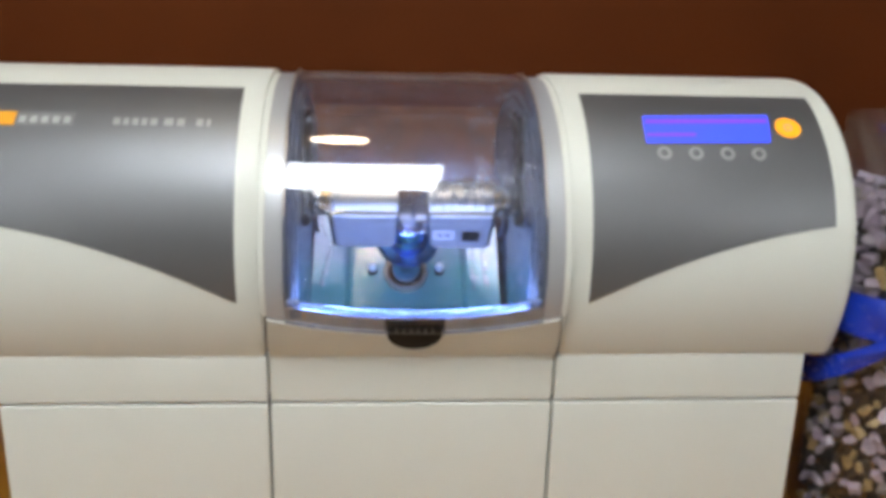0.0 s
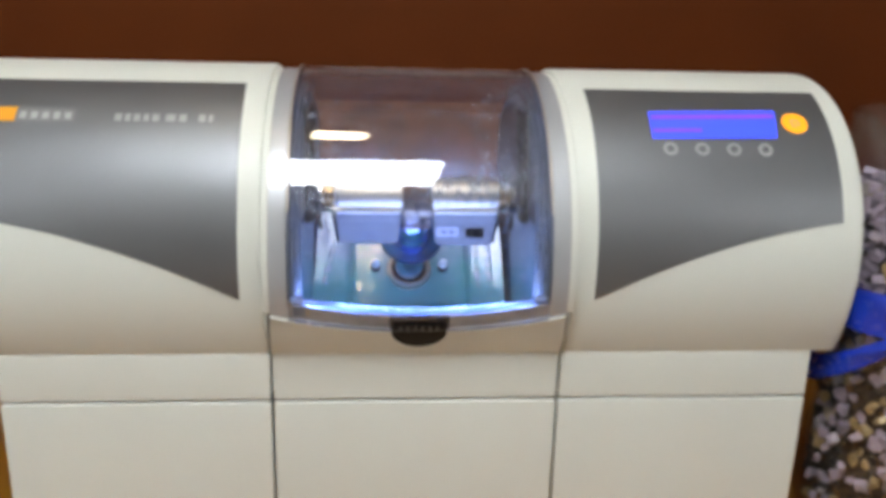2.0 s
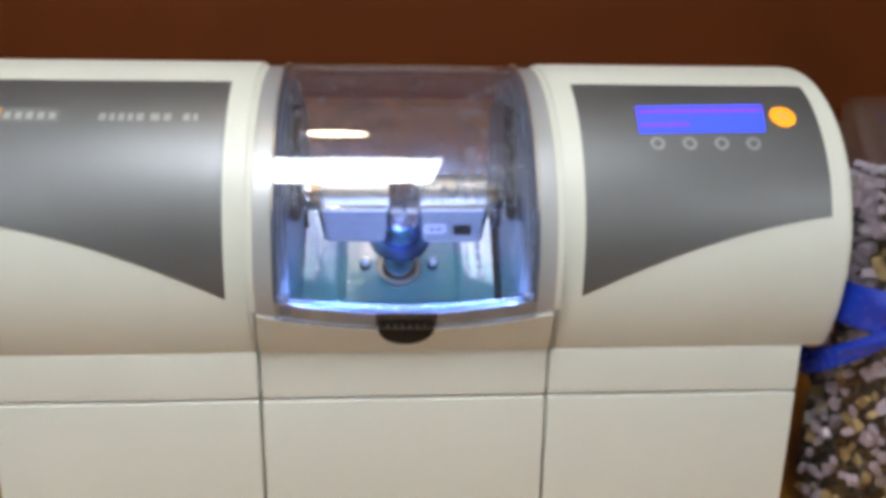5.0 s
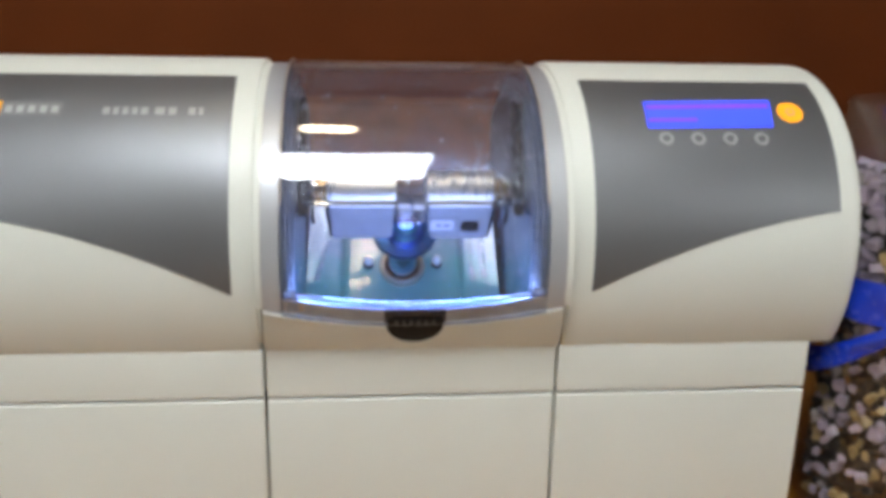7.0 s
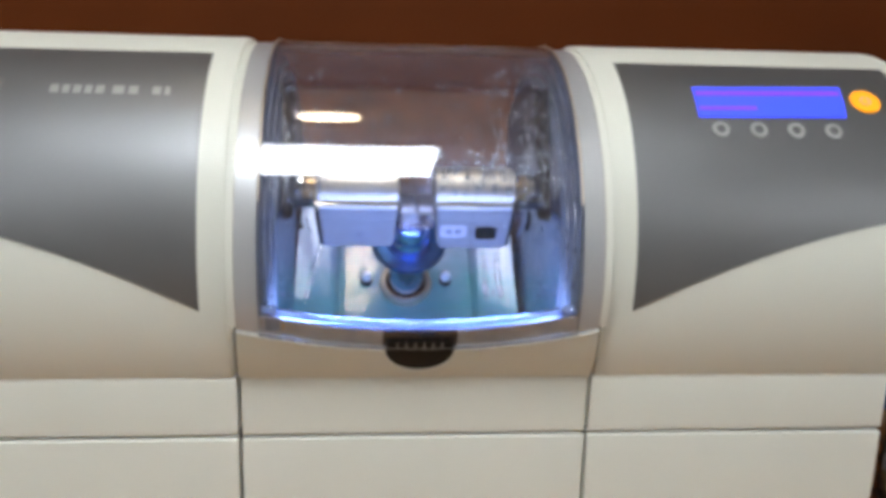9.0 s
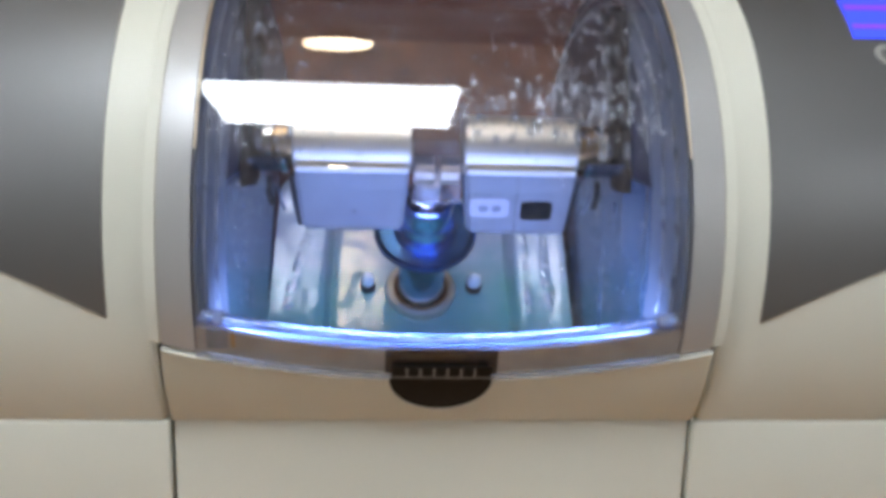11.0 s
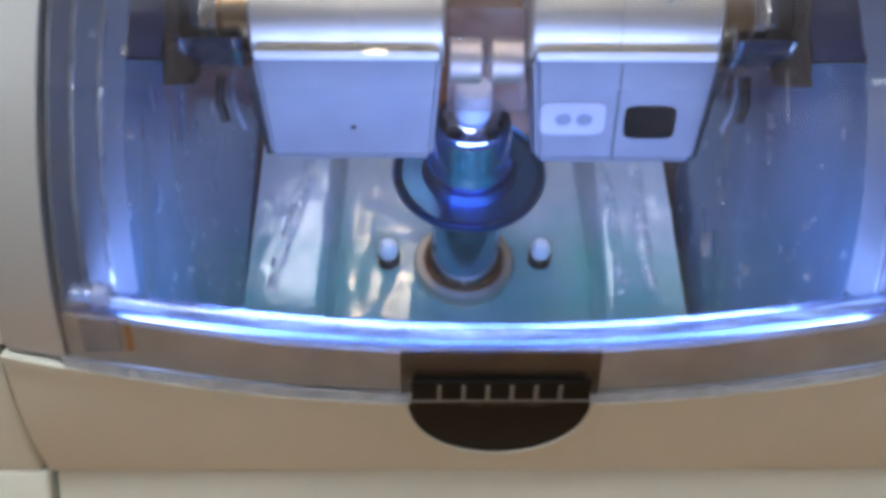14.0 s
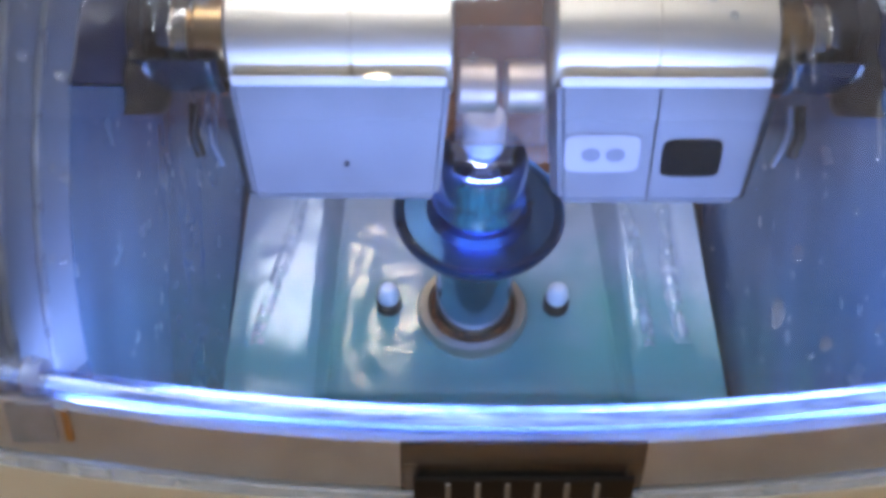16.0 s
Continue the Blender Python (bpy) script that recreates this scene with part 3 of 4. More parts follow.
def droplets(n, seed, zone=None):
    """Beads of water on the inside of the cover, thickest towards both sides and on its upper half."""
    rnd = random.Random(seed)
    verts, faces = [], []
    for _ in range(n):
        side = rnd.random()
        x = rnd.uniform(0.045, 0.099) if side < 0.5 else (-rnd.uniform(0.06, 0.099) if side < 0.72 else rnd.uniform(-0.095, 0.095))
        z = rnd.uniform(0.318, 0.408) if rnd.random() < 0.95 else rnd.uniform(0.25, 0.318)
        if zone:
            x, z = rnd.uniform(zone[0], zone[1]), rnd.triangular(zone[2], zone[3])
        a = hood_angle(z)
        r = rnd.choice((0.0005, 0.0007, 0.0009, 0.0013, 0.0017) if zone else (0.0005, 0.0007, 0.0009, 0.0013))
        stretch = rnd.choice((1.0, 1.2, 1.6, 3.0)) if r > 0.0006 else rnd.choice((1.5, 4.0, 9.0, 14.0))
        k = len(verts)
        rings, seg = 3, 8
        for i in range(rings):
            q = math.pi / 2 * i / rings
            for j in range(seg):
                w = 2 * math.pi * j / seg
                verts.append(hood_at(x + r * math.cos(q) * math.cos(w), a + r * stretch * math.cos(q) * math.sin(w) / 0.155, -0.0002 - 0.55 * r * math.sin(q)))
        verts.append(hood_at(x, a, -0.0002 - 0.55 * r))
        for i in range(rings - 1):
            for j in range(seg):
                p, q = k + i * seg + j, k + i * seg + (j + 1) % seg
                faces.append((p, q, q + seg, p + seg))
        for j in range(seg):
            faces.append((k + (rings - 1) * seg + j, k + (rings - 1) * seg + (j + 1) % seg, k + rings * seg))
    ob = put("water_beads", mesh_from("water_beads", verts, faces), DROPS, cover, "beads of water on the inside of the cover")
    ob["kind"] = "stuff"
    return ob


droplets(640, 3)
droplets(230, 5, (0.0, 0.098, 0.322, 0.356))
droplets(60, 8, (-0.10, -0.06, 0.318, 0.345))


def led_at(u, v, off):
    x = -0.103 + 0.206 * u
    z = smile(x) + 0.0157 + 0.0017 * v
    return hood_at(x, hood_angle(z), off)


def tube_at(u, v, off):
    x = -0.1045 + 0.2090 * u
    w = 2 * math.pi * v
    return hood_at(x, hood_angle(smile(x) + 0.0163 + 0.0029 * math.sin(w)), -0.0045 + (0.0032 + off) * math.cos(w))


part("led_strip", shell_bm(led_at, 40, 2, -0.0055, -0.0030), LED, hood, "bright blue-white light strip inside the hood")
part("light_tube", shell_bm(tube_at, 40, 16, -0.0003, 0.0), TUBE, hood, "clear tube round the light strip")


for s in (-1, 1):
    at = hood_at(s * 0.1005, hood_angle(smile(0.1005) + 0.0160), -0.0050)
    part("end_fitting", lathe_bm([(0.0014, -0.0065), (0.0034, -0.0055), (0.0040, -0.0022), (0.0034, 0.0010), (0.0042, 0.0024), (0.0034, 0.0056), (0.0016, 0.0066)], Matrix.Translation(at) @ Matrix.Rotation(math.pi / 2, 4, "Y"), 20), FLANGE, hood, "clear end fitting of the light strip")

def clip_at(x0, x1, z0, z1):
    return lambda u, v, off: hood_at(x0 + (x1 - x0) * u, hood_angle(smile(x0) + z0 + (z1 - z0) * v), off)


part("bracket", shell_bm(clip_at(-0.1015, -0.0925, 0.0035, 0.0125), 4, 4, -0.0008, 0.0002), FLANGE, hood, "clear bracket under the end of the light strip")
part("bracket_screw", shell_bm(clip_at(-0.0908, -0.0896, 0.0060, 0.0130), 2, 4, -0.0008, 0.0002), BRASS, hood, "brown stained clip")

lamp = bpy.data.lights.new("led_row", "AREA")
lamp.shape, lamp.size, lamp.size_y, lamp.energy, lamp.color = "RECTANGLE", 0.185, 0.006, LED_WATTS, (0.31, 0.47, 1.0)
led_row = new("led_row", lamp)
led_row.matrix_world = look((0, -0.0200, 0.2395), (0, 0.10, 0.262))
led_row.parent = hood


# the cream apron under the hood, with its finger tab
def apron_at(u, v, off):
    z_of = lambda x: smile(x) - 0.0008
    half = 0.1232 - 0.0022 * v
    x = -half + 2 * half * u
    z = z_of(x) + (CREASE + 0.0016 - z_of(x)) * (1 - v)
    return hood_at(x, hood_angle(z), off)


apron = part("apron", shell_bm(apron_at, 48, 14, -0.006, 0.0012), CREAM, machine, "cream apron under the hood")


for s in (-1, 1):
    def joint_at(u, v, off, s=s):
        z = CREASE + 0.0016 + (0.2335 - CREASE) * v
        return hood_at(s * (0.1231 - 0.0022 * v + 0.0019 * u), hood_angle(z), off)

    def edge_at(u, v, off, s=s):
        z = CREASE + 0.0016 + (0.2335 - CREASE) * v
        x0 = 0.1251 - 0.0022 * v
        return hood_at(s * (x0 + (0.1275 - x0) * u), hood_angle(z), off - 0.0060 * u)
    part("joint", shell_bm(joint_at, 1, 12, -0.0075, -0.0035), JOINT_BROWN, apron, "dark brown joint beside the apron")
    part("joint_edge", shell_bm(edge_at, 3, 12, -0.006, -0.0010), CREAM, apron, "rounded cream edge beside the joint")


def tab_at(scale, lowest):
    def at(u, v, off):
        w = math.pi * u
        x = -0.0233 * scale * math.cos(w) * v
        z = 0.2194 - lowest * math.sin(w) * v
        return hood_at(x, hood_angle(z), off)
    return at


# flat black patch stands in for the shaded hollow of a finger recess
tab = part("finger_tab", shell_bm(tab_at(1.0, 0.0184), 30, 6, 0.0005, 0.0018), DARK, apron, "flat black half-round patch for the dark finger recess")


def tab_rim(u, v, off):
    w = math.pi * u
    k = 1.0 + 0.055 * v
    z = 0.2194 - 0.0184 * k * math.sin(w)
    return hood_at(-0.0233 * k * math.cos(w), hood_angle(z), off)


part("tab_rim", shell_bm(tab_rim, 30, 2, 0.0, 0.0026), CREAM, apron, "raised cream rim round the tab")


def lip_edge(u, v, off):
    x = -0.1208 + 0.2416 * u
    z = smile(x) - 0.0006 - 0.0018 * (1 - v)
    return hood_at(x, hood_angle(z), off)


for u0, u1 in ((0.0, 0.40), (0.60, 1.0)):
    part("lip_edge", shell_bm(lambda u, v, off: lip_edge(u0 + (u1 - u0) * u, v, off), 20, 2, 0.001, 0.0026), CREAM, apron, "raised cream edge under the hood")


def grip_at(u, v, off):
    x = -0.0250 + 0.0500 * u
    z = 0.2202 + 0.0126 * v
    return hood_at(x, hood_angle(z), off)


def window_at(u, v, off):
    x = -0.0246 + 0.0492 * u
    z = 0.2276 + 0.0052 * v
    return hood_at(x, hood_angle(z), off)


grip = part("grip", shell_bm(grip_at, 8, 4, -0.0010, -0.0004), GRIP, hood, "black ribbed grip behind the clear edge")
part("grip_plate", shell_bm(window_at, 6, 2, -0.0004, 0.0000), GRIP_PALE, grip, "paler upper face of the grip")
for sx in (-1, 1):
    part("grip_end", shell_bm(lambda u, v, off: hood_at(sx * (0.0215 + 0.0030 * u), hood_angle(0.2210 + 0.0062 * v), off), 1, 2, -0.0004, 0.0001), GRIP_PALE, grip, "grey end cheek of the grip")


def on_grip(name, x0, x1, z0, z1, low, high, material, parent, label=""):
    def at(u, v, off):
        z = z0 + (z1 - z0) * v
        return hood_at(x0 + (x1 - x0) * u, hood_angle(z), off)
    return part(name, shell_bm(at, 6, 3, low, high), material, parent, label)


front = on_grip("grip_front", -0.0222, 0.0222, 0.2200, 0.2268, 0.0026, 0.0037, GRIP, grip, "black ribbed front of the grip")
on_grip("grip_line", -0.0220, 0.0220, 0.2210, 0.2216, 0.0037, 0.0040, RIB, front, "thin pale line along the grip")
for k in range(6):
    x = -0.0158 + 0.0060 * k
    on_grip("rib", x, x + 0.0010, 0.2220, 0.2260, 0.0037, 0.0043, RIB, front, "pale grip rib")

# ---- milling chamber ----
WALL_X, BACK_Y, PIT = 0.0965, 0.245, 0.130
chamber = put("chamber", mesh_from("chamber", [], []), None, machine, "wet grey milling chamber behind the clear cover")


def wall_slab(sign, pts, material, label):
    bm = bmesh.new()
    inner = [bm.verts.new((sign * WALL_X, y, z)) for y, z in pts]
    outer = [bm.verts.new((sign * (WALL_X + 0.006), y, z)) for y, z in pts]
    bm.faces.new(inner)
    bm.faces.new(outer)
    for i in range(len(pts)):
        j = (i + 1) % len(pts)
        bm.faces.new((inner[i], inner[j], outer[j], outer[i]))
    return part("side_wall", bm, material, chamber, label, smooth=False)


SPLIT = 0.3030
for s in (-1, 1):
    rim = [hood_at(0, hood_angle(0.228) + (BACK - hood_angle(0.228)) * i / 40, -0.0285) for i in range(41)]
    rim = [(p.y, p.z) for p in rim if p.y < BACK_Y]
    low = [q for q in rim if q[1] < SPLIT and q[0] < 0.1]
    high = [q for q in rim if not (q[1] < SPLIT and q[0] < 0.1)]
    wall_slab(s, low + [(low[-1][0], SPLIT), (BACK_Y, SPLIT), (BACK_Y, PIT), (0.013, PIT), (0.013, 0.195)], CHAMBER_WALL, "grey lower side wall with blue light in its colour")
    wall_slab(s, [(low[-1][0], SPLIT + 0.0006)] + high + [(BACK_Y, 0.3500), (BACK_Y, SPLIT + 0.0006)], UPPER_WALL, "dark wet upper side wall with blue sheen in its colour")
part("back_wall", box_bm(-WALL_X - 0.006, WALL_X + 0.006, BACK_Y + 0.001, BACK_Y + 0.008, PIT, 0.3730), CHAMBER_DARK, chamber, "dark glossy brown back wall", smooth=False)
part("pit_floor", box_bm(-WALL_X - 0.006, WALL_X + 0.006, 0.013, BACK_Y, PIT - 0.005, PIT - 0.001), CHAMBER, chamber, smooth=False)
part("pit_front", box_bm(-WALL_X - 0.006, WALL_X + 0.006, 0.013, 0.018, PIT - 0.0008, 0.190), CHAMBER, chamber, smooth=False)


def sill_at(u, v, off):
    x = -WALL_X + 2 * WALL_X * u
    z = 0.190 + (smile(x) + 0.010 - 0.190) * v
    return hood_at(x, hood_angle(z), off) + Vector((0, 0.012 * (1 - v), 0))


part("sill", shell_bm(sill_at, 24, 6, -0.0110, -0.0085), CHAMBER, chamber, "wet sill inside the hood")
part("rear_body", box_bm(-0.1228, 0.1228, BACK_Y + 0.010, 0.390, 0.126, 0.3560, 0.004), CREAM, machine, "cream rear body")

# the tilted plate, square to the workpiece shaft
TILT = radians(48)
AXIS = Vector((0, -math.cos(TILT), math.sin(TILT)))
UP = Vector((0, math.sin(TILT), math.cos(TILT)))
SIDE = Vector((1, 0, 0))
FOOT = Vector((-0.002, 0.152, 0.208))


def tilted(x, along, out):
    """A point on the plate: across, up the slope, and out from it along the shaft."""
    return FOOT + SIDE * x + UP * along + AXIS * out


def plate_at(u, v, off):
    x = -0.094 + 0.188 * u
    along = -0.105 + 0.215 * v
    k = min(1.0, max(0.0, (abs(x) - 0.0575) / 0.004))
    k = k * k * (3 - 2 * k)
    wing = k * (0.0065 + 0.19 * (along + 0.02) + 0.09 * (abs(x) - 0.06))
    groove = 0.0014 * math.exp(-((abs(x) - 0.0570) / 0.0016) ** 2)
    bow = 0.0009 * noise.noise(Vector((x * 28, along * 20, 5))) + 0.00025 * noise.noise(Vector((x * 150, along * 110, 9)))
    edge = max(0.0, (abs(x) - 0.072) / 0.022)
    turn_back = max(0.0, along - (0.080 - 0.016 * edge * edge))
    return tilted(x * (1 - 0.25 * along), along - 0.45 * turn_back, wing - groove + bow + off - 16.0 * turn_back * turn_back)


part("plate", shell_bm(plate_at, 96, 40, -0.005, 0.0), PLATE, chamber, "wet grey tilted plate with raised wings")

to_axis = Matrix.Translation(FOOT + UP * 0.0065) @ AXIS.to_track_quat("Z", "Y").to_matrix().to_4x4()
shaft = part("workpiece_shaft", lathe_bm([(0.0148, -0.004), (0.0148, 0.047), (0.0135, 0.050), (0.0130, 0.0645)], to_axis), SHAFT, chamber, "wet steel workpiece shaft")
part("shaft_ring", lathe_bm([(0.0176, -0.002), (0.0215, -0.001), (0.0225, 0.003), (0.0212, 0.006), (0.0182, 0.0065), (0.0174, 0.003)], to_axis, 48, True), STEEL, shaft, "steel ring round the shaft")
part("seal_ring", lathe_bm([(0.0152, 0.000), (0.0172, 0.000), (0.0172, 0.0062), (0.0152, 0.0068)], to_axis, 48, True), COPPER, shaft, "copper-coloured seal ring")
flange = part("flange", lathe_bm([(0.0280, 0.0636), (0.0298, 0.0644), (0.0302, 0.0660), (0.0294, 0.0676), (0.0278, 0.0672), (0.0265, 0.0660), (0.0185, 0.0664), (0.0165, 0.0690), (0.012, 0.0698)], to_axis, 56), BLUE_STEEL, shaft, "dark blue steel flange")
part("chuck", lathe_bm([(0.0125, 0.0685), (0.0158, 0.0694), (0.0170, 0.0715), (0.0168, 0.0745), (0.0156, 0.0768), (0.0150, 0.0800), (0.0150, 0.0915), (0.0140, 0.0948), (0.0115, 0.0972), (0.0078, 0.0985)], to_axis, 40), CHUCK, shaft, "polished chrome chuck")
part("mandrel", lathe_bm([(0.0068, 0.0985), (0.0068, 0.110), (0.0060, 0.111)], to_axis, 32), WHITE, shaft, "pale mandrel under the block")
for x in (-0.0340, 0.0345):
    base = Matrix.Translation(tilted(x, 0.0035, 0) - FOOT) @ to_axis
    pin = part("pin", lathe_bm([(0.0052, -0.001), (0.0052, 0.0045), (0.0042, 0.0055)], base, 24), RUBBER, chamber, "dark pin base")
    part("pin_head", lathe_bm([(0.0042, 0.0056), (0.0046, 0.0075), (0.0040, 0.0115), (0.0022, 0.0135)], base, 24), WHITE, pin, "white nozzle head")

# the ceramic block between the spindles
block = part("workpiece_block", box_bm(-0.0122, 0.0120, 0.041, 0.058, 0.2880, 0.3190, 0.0014), BLOCK, chamber, "glassy ceramic block being milled")

# two spindles facing each other
SY, SZ, SR = 0.050, 0.3165, 0.0152
for sx in (-1, 1):
    tool = Matrix.Translation((0, SY + 0.001, 0.3035)) @ Matrix.Rotation(math.pi / 2 * sx, 4, "Y")
    holder = part("tool_holder", lathe_bm([(0.0064, 0.0012), (0.0072, 0.0018), (0.0072, 0.0112), (0.0064, 0.0118)], tool, 32), STEEL, chamber, "small steel tool holder behind the block")
    part("milling_tool", lathe_bm([(0.0012, 0.0002), (0.0016, 0.0004), (0.0016, 0.0012)], tool, 16), RIM_GREY, holder, "thin milling tool")


def spindle(sign, x_in, x_out, drop):
    """A steel spindle lying across the chamber over a pale housing block, with stepped ends."""
    lay = Matrix.Translation((0, SY, SZ)) @ Matrix.Rotation(math.pi / 2 * sign, 4, "Y")
    barrel = part("spindle", lathe_bm([(SR - 0.001, x_in), (SR, x_in + 0.001), (SR, x_in + 0.026), (SR - 0.0004, x_in + 0.0262), (SR - 0.0004, x_in + 0.0268), (SR, x_in + 0.027), (SR, x_out - 0.001), (SR - 0.001, x_out)], lay, 56), STEEL, chamber, "brushed steel milling spindle")
    part("spindle_collar", lathe_bm([(0.0100, x_out), (0.0108, x_out + 0.001), (0.0108, x_out + 0.008), (0.0098, x_out + 0.009)], lay, 40), BRASS, barrel, "stained brass collar")
    part("spindle_end", lathe_bm([(0.0098, x_out + 0.009), (0.0110, x_out + 0.010), (0.0110, x_out + 0.0130), (0.0094, x_out + 0.0136), (0.0100, x_out + 0.0146), (0.0092, x_out + 0.0180), (0.0060, x_out + 0.0200)], lay, 40), WET_STEEL, barrel, "wet steel spindle end")
    part("bellows", lathe_bm([(0.0062, x_out + 0.0192), (0.0120, x_out + 0.0205), (0.0100, x_out + 0.0218), (0.0125, WALL_X - 0.0005)], lay, 40), RUBBER, barrel, "dark rubber bellows")
    xa, xb = sorted((sign * (x_in + 0.0008), sign * (x_out - 0.0008)))
    bm = box_bm(xa, xb, SY - 0.0150, SY + 0.012, SZ - drop, SZ - 0.0115)
    for v in bm.verts:
        if v.co.z < SZ - 0.02:
            v.co.y += 0.0125 if v.co.y < SY else 0.004
            v.co.x += 0.003 * (1 if v.co.x < (xa + xb) / 2 else -1)
    bmesh.ops.bevel(bm, geom=bm.edges[:], offset=0.0018, segments=3, affect="EDGES")
    # dark plate added for the shade on the housing's outer side
    cheek = box_bm(*sorted((sign * (x_out - 0.0040), sign * (x_out + 0.0022))), SY - 0.0090, SY + 0.011, SZ - drop + 0.001, SZ - 0.0160)
    for v in cheek.verts:
        if v.co.z < SZ - 0.02:
            v.co.y += 0.010 if v.co.y < SY else 0.004
            v.co.x -= 0.0040 * sign
    part("housing_side_shade", cheek, DARK, barrel, "dark plate for the shaded side of the housing", smooth=False)
    house = part("spindle_housing", bm, HOUSING_GREY, barrel, "pale housing block under the spindle")
    # white strip stands in for the LED glint on the housing's top edge
    part("housing_glint", box_bm(xa + 0.001, xb - 0.001, SY - 0.0156, SY - 0.0110, SZ - 0.0132, SZ - 0.0106, 0.0008), WHITE, house, "white strip as the LED glint along the housing top")
    return house, xa, xb


def face(x, k, drop, out=0.0):
    """A point on the sloping front of a housing block; k runs from its top to its foot."""
    return Vector((x, SY - 0.0150 + 0.0125 * k - out, SZ - 0.0115 - (drop - 0.0115) * k))


left_house, la, lb = spindle(-1, 0.0130, 0.0715, 0.0435)
right_house, ra, rb = spindle(1, 0.0125, 0.0700, 0.0445)


def on_face(name, x0, x1, k0, k1, drop, material, parent, label="", high=0.0006, corner=0.35):
    """A rounded plate on the front of a housing block."""
    pts = []
    cx, ck, hx, hk = (x0 + x1) / 2, (k0 + k1) / 2, (x1 - x0) / 2, (k1 - k0) / 2
    for i in range(32):
        w = 2 * math.pi * i / 32
        c, s_ = math.cos(w), math.sin(w)
        pts.append((cx + hx * math.copysign(abs(c) ** corner, c), ck + hk * math.copysign(abs(s_) ** corner, s_)))
    bm = bmesh.new()
    lo = [bm.verts.new(face(x, k, drop, -0.0005)) for x, k in pts]
    hi = [bm.verts.new(face(x, k, drop, high)) for x, k in pts]
    bm.faces.new(hi)
    bm.faces.new(lo[::-1])
    for i in range(32):
        j = (i + 1) % 32
        bm.faces.new((lo[i], lo[j], hi[j], hi[i]))
    return part(name, bm, material, parent, label, smooth=False)


# port and screw hole are flat plates, their inner darkness put into the colour
on_face("port", 0.0425, 0.0585, 0.462, 0.767, 0.0445, PORT, right_house, "black rounded port")
label_plate = on_face("label_plate", 0.0165, 0.0365, 0.426, 0.731, 0.0445, LABEL_PALE, right_house, "white label with two dots")
for x in (0.0235, 0.0300):
    on_face("dot", x - 0.0026, x + 0.0026, 0.53, 0.645, 0.0445, LABEL_DOT, label_plate, high=0.0009, corner=1.0)
on_face("screw", -0.0420, -0.0405, 0.66, 0.715, 0.0435, DARK, left_house, "small dark screw hole", corner=1.0)
on_face("joint", 0.0398, 0.0402, 0.02, 0.97, 0.0445, GAP, right_house, corner=0.1)

# dark glossy troughs under the spindle ends, and fittings on the walls
def trough_at(sign):
    def at(u, v, off):
        x = sign * (0.0735 + (WALL_X - 0.0010 - 0.0735) * u)
        a = radians(-28 - 92 * v)
        r = 0.0150 + off
        return Vector((x, SY - r * math.cos(a), SZ + r * math.sin(a)))
    return at


for s in (-1, 1):
    trough = part("trough", shell_bm(trough_at(s), 6, 16, -0.0012, 0.0), TROUGH, chamber, "dark glossy wet trough under the spindle end")
    for x in (0.0748, 0.0905):
        part("trough_band", shell_bm(lambda u, v, off: trough_at(s)((x - 0.0735 + 0.0014 * u) / (WALL_X - 0.0745), v, off), 2, 16, 0.0001, 0.0008), CHROME, trough, "bright steel band round the trough")


def gaiter_at(sign):
    def at(u, v, off):
        z = 0.2960 + 0.092 * v
        fold = 0.0011 * math.sin(46 * v) + 0.0010 * noise.noise(Vector((v * 9, u * 3, sign)))
        y = SY - 0.008 + 0.040 * v + (0.010 + 0.008 * v) * math.cos(math.pi * u) + fold
        return Vector((sign * (WALL_X - 0.0012 - (0.0060 + fold) * math.sin(math.pi * u) - off), y, z))
    return at


for s in (-1, 1):
    part("gaiter", shell_bm(gaiter_at(s), 10, 48, -0.0006, 0.0), RUBBER, chamber, "dark brown wet rubber gaiter on the side wall")


def tube_bm(points, r, n=10):
    """A round tube along a short line of points."""
    bm = bmesh.new()
    rings = []
    for i, p in enumerate(points):
        d = (Vector(points[min(i + 1, len(points) - 1)]) - Vector(points[max(i - 1, 0)])).normalized()
        a = d.orthogonal().normalized()
        b_ = d.cross(a)
        rings.append([bm.verts.new(Vector(p) + r * (a * math.cos(2 * math.pi * k / n) + b_ * math.sin(2 * math.pi * k / n))) for k in range(n)])
    for a, b_ in zip(rings, rings[1:]):
        best = min(range(n), key=lambda q: (a[0].co - b_[q].co).length)
        for k in range(n):
            bm.faces.new((a[k], a[(k + 1) % n], b_[(best + k + 1) % n], b_[(best + k) % n]))
    bm.faces.new(rings[0])
    bm.faces.new(rings[-1])
    return bm


for s in (-1, 1):
    part("coolant_nozzle", tube_bm([(s * 0.0800, SY + 0.002, 0.2985), (s * 0.0798, SY + 0.001, 0.2930), (s * 0.0785, SY + 0.001, 0.2870), (s * 0.0765, SY + 0.003, 0.2815)], 0.0007), RIM_GREY, chamber, "thin bent steel coolant nozzle")
    part("hose", tube_bm([(s * 0.0845, SY + 0.006, 0.2985), (s * 0.0850, SY + 0.006, 0.2900), (s * 0.0838, SY + 0.008, 0.2840)], 0.0016), RUBBER, chamber, "short dark hose end")

# coolant: the pool and the water running down the plate
def pool_at(u, v, off):
    x, y = -WALL_X + 0.0004 + (2 * WALL_X - 0.0008) * u, 0.0190 + 0.1110 * v
    return Vector((x, y, 0.1880 + off + 0.0006 * noise.noise(Vector((x * 60, y * 60, 2)))))


pool = part("coolant", shell_bm(pool_at, 40, 32, -0.0004, 0.0), WATER, chamber, "shallow teal coolant in the pit")


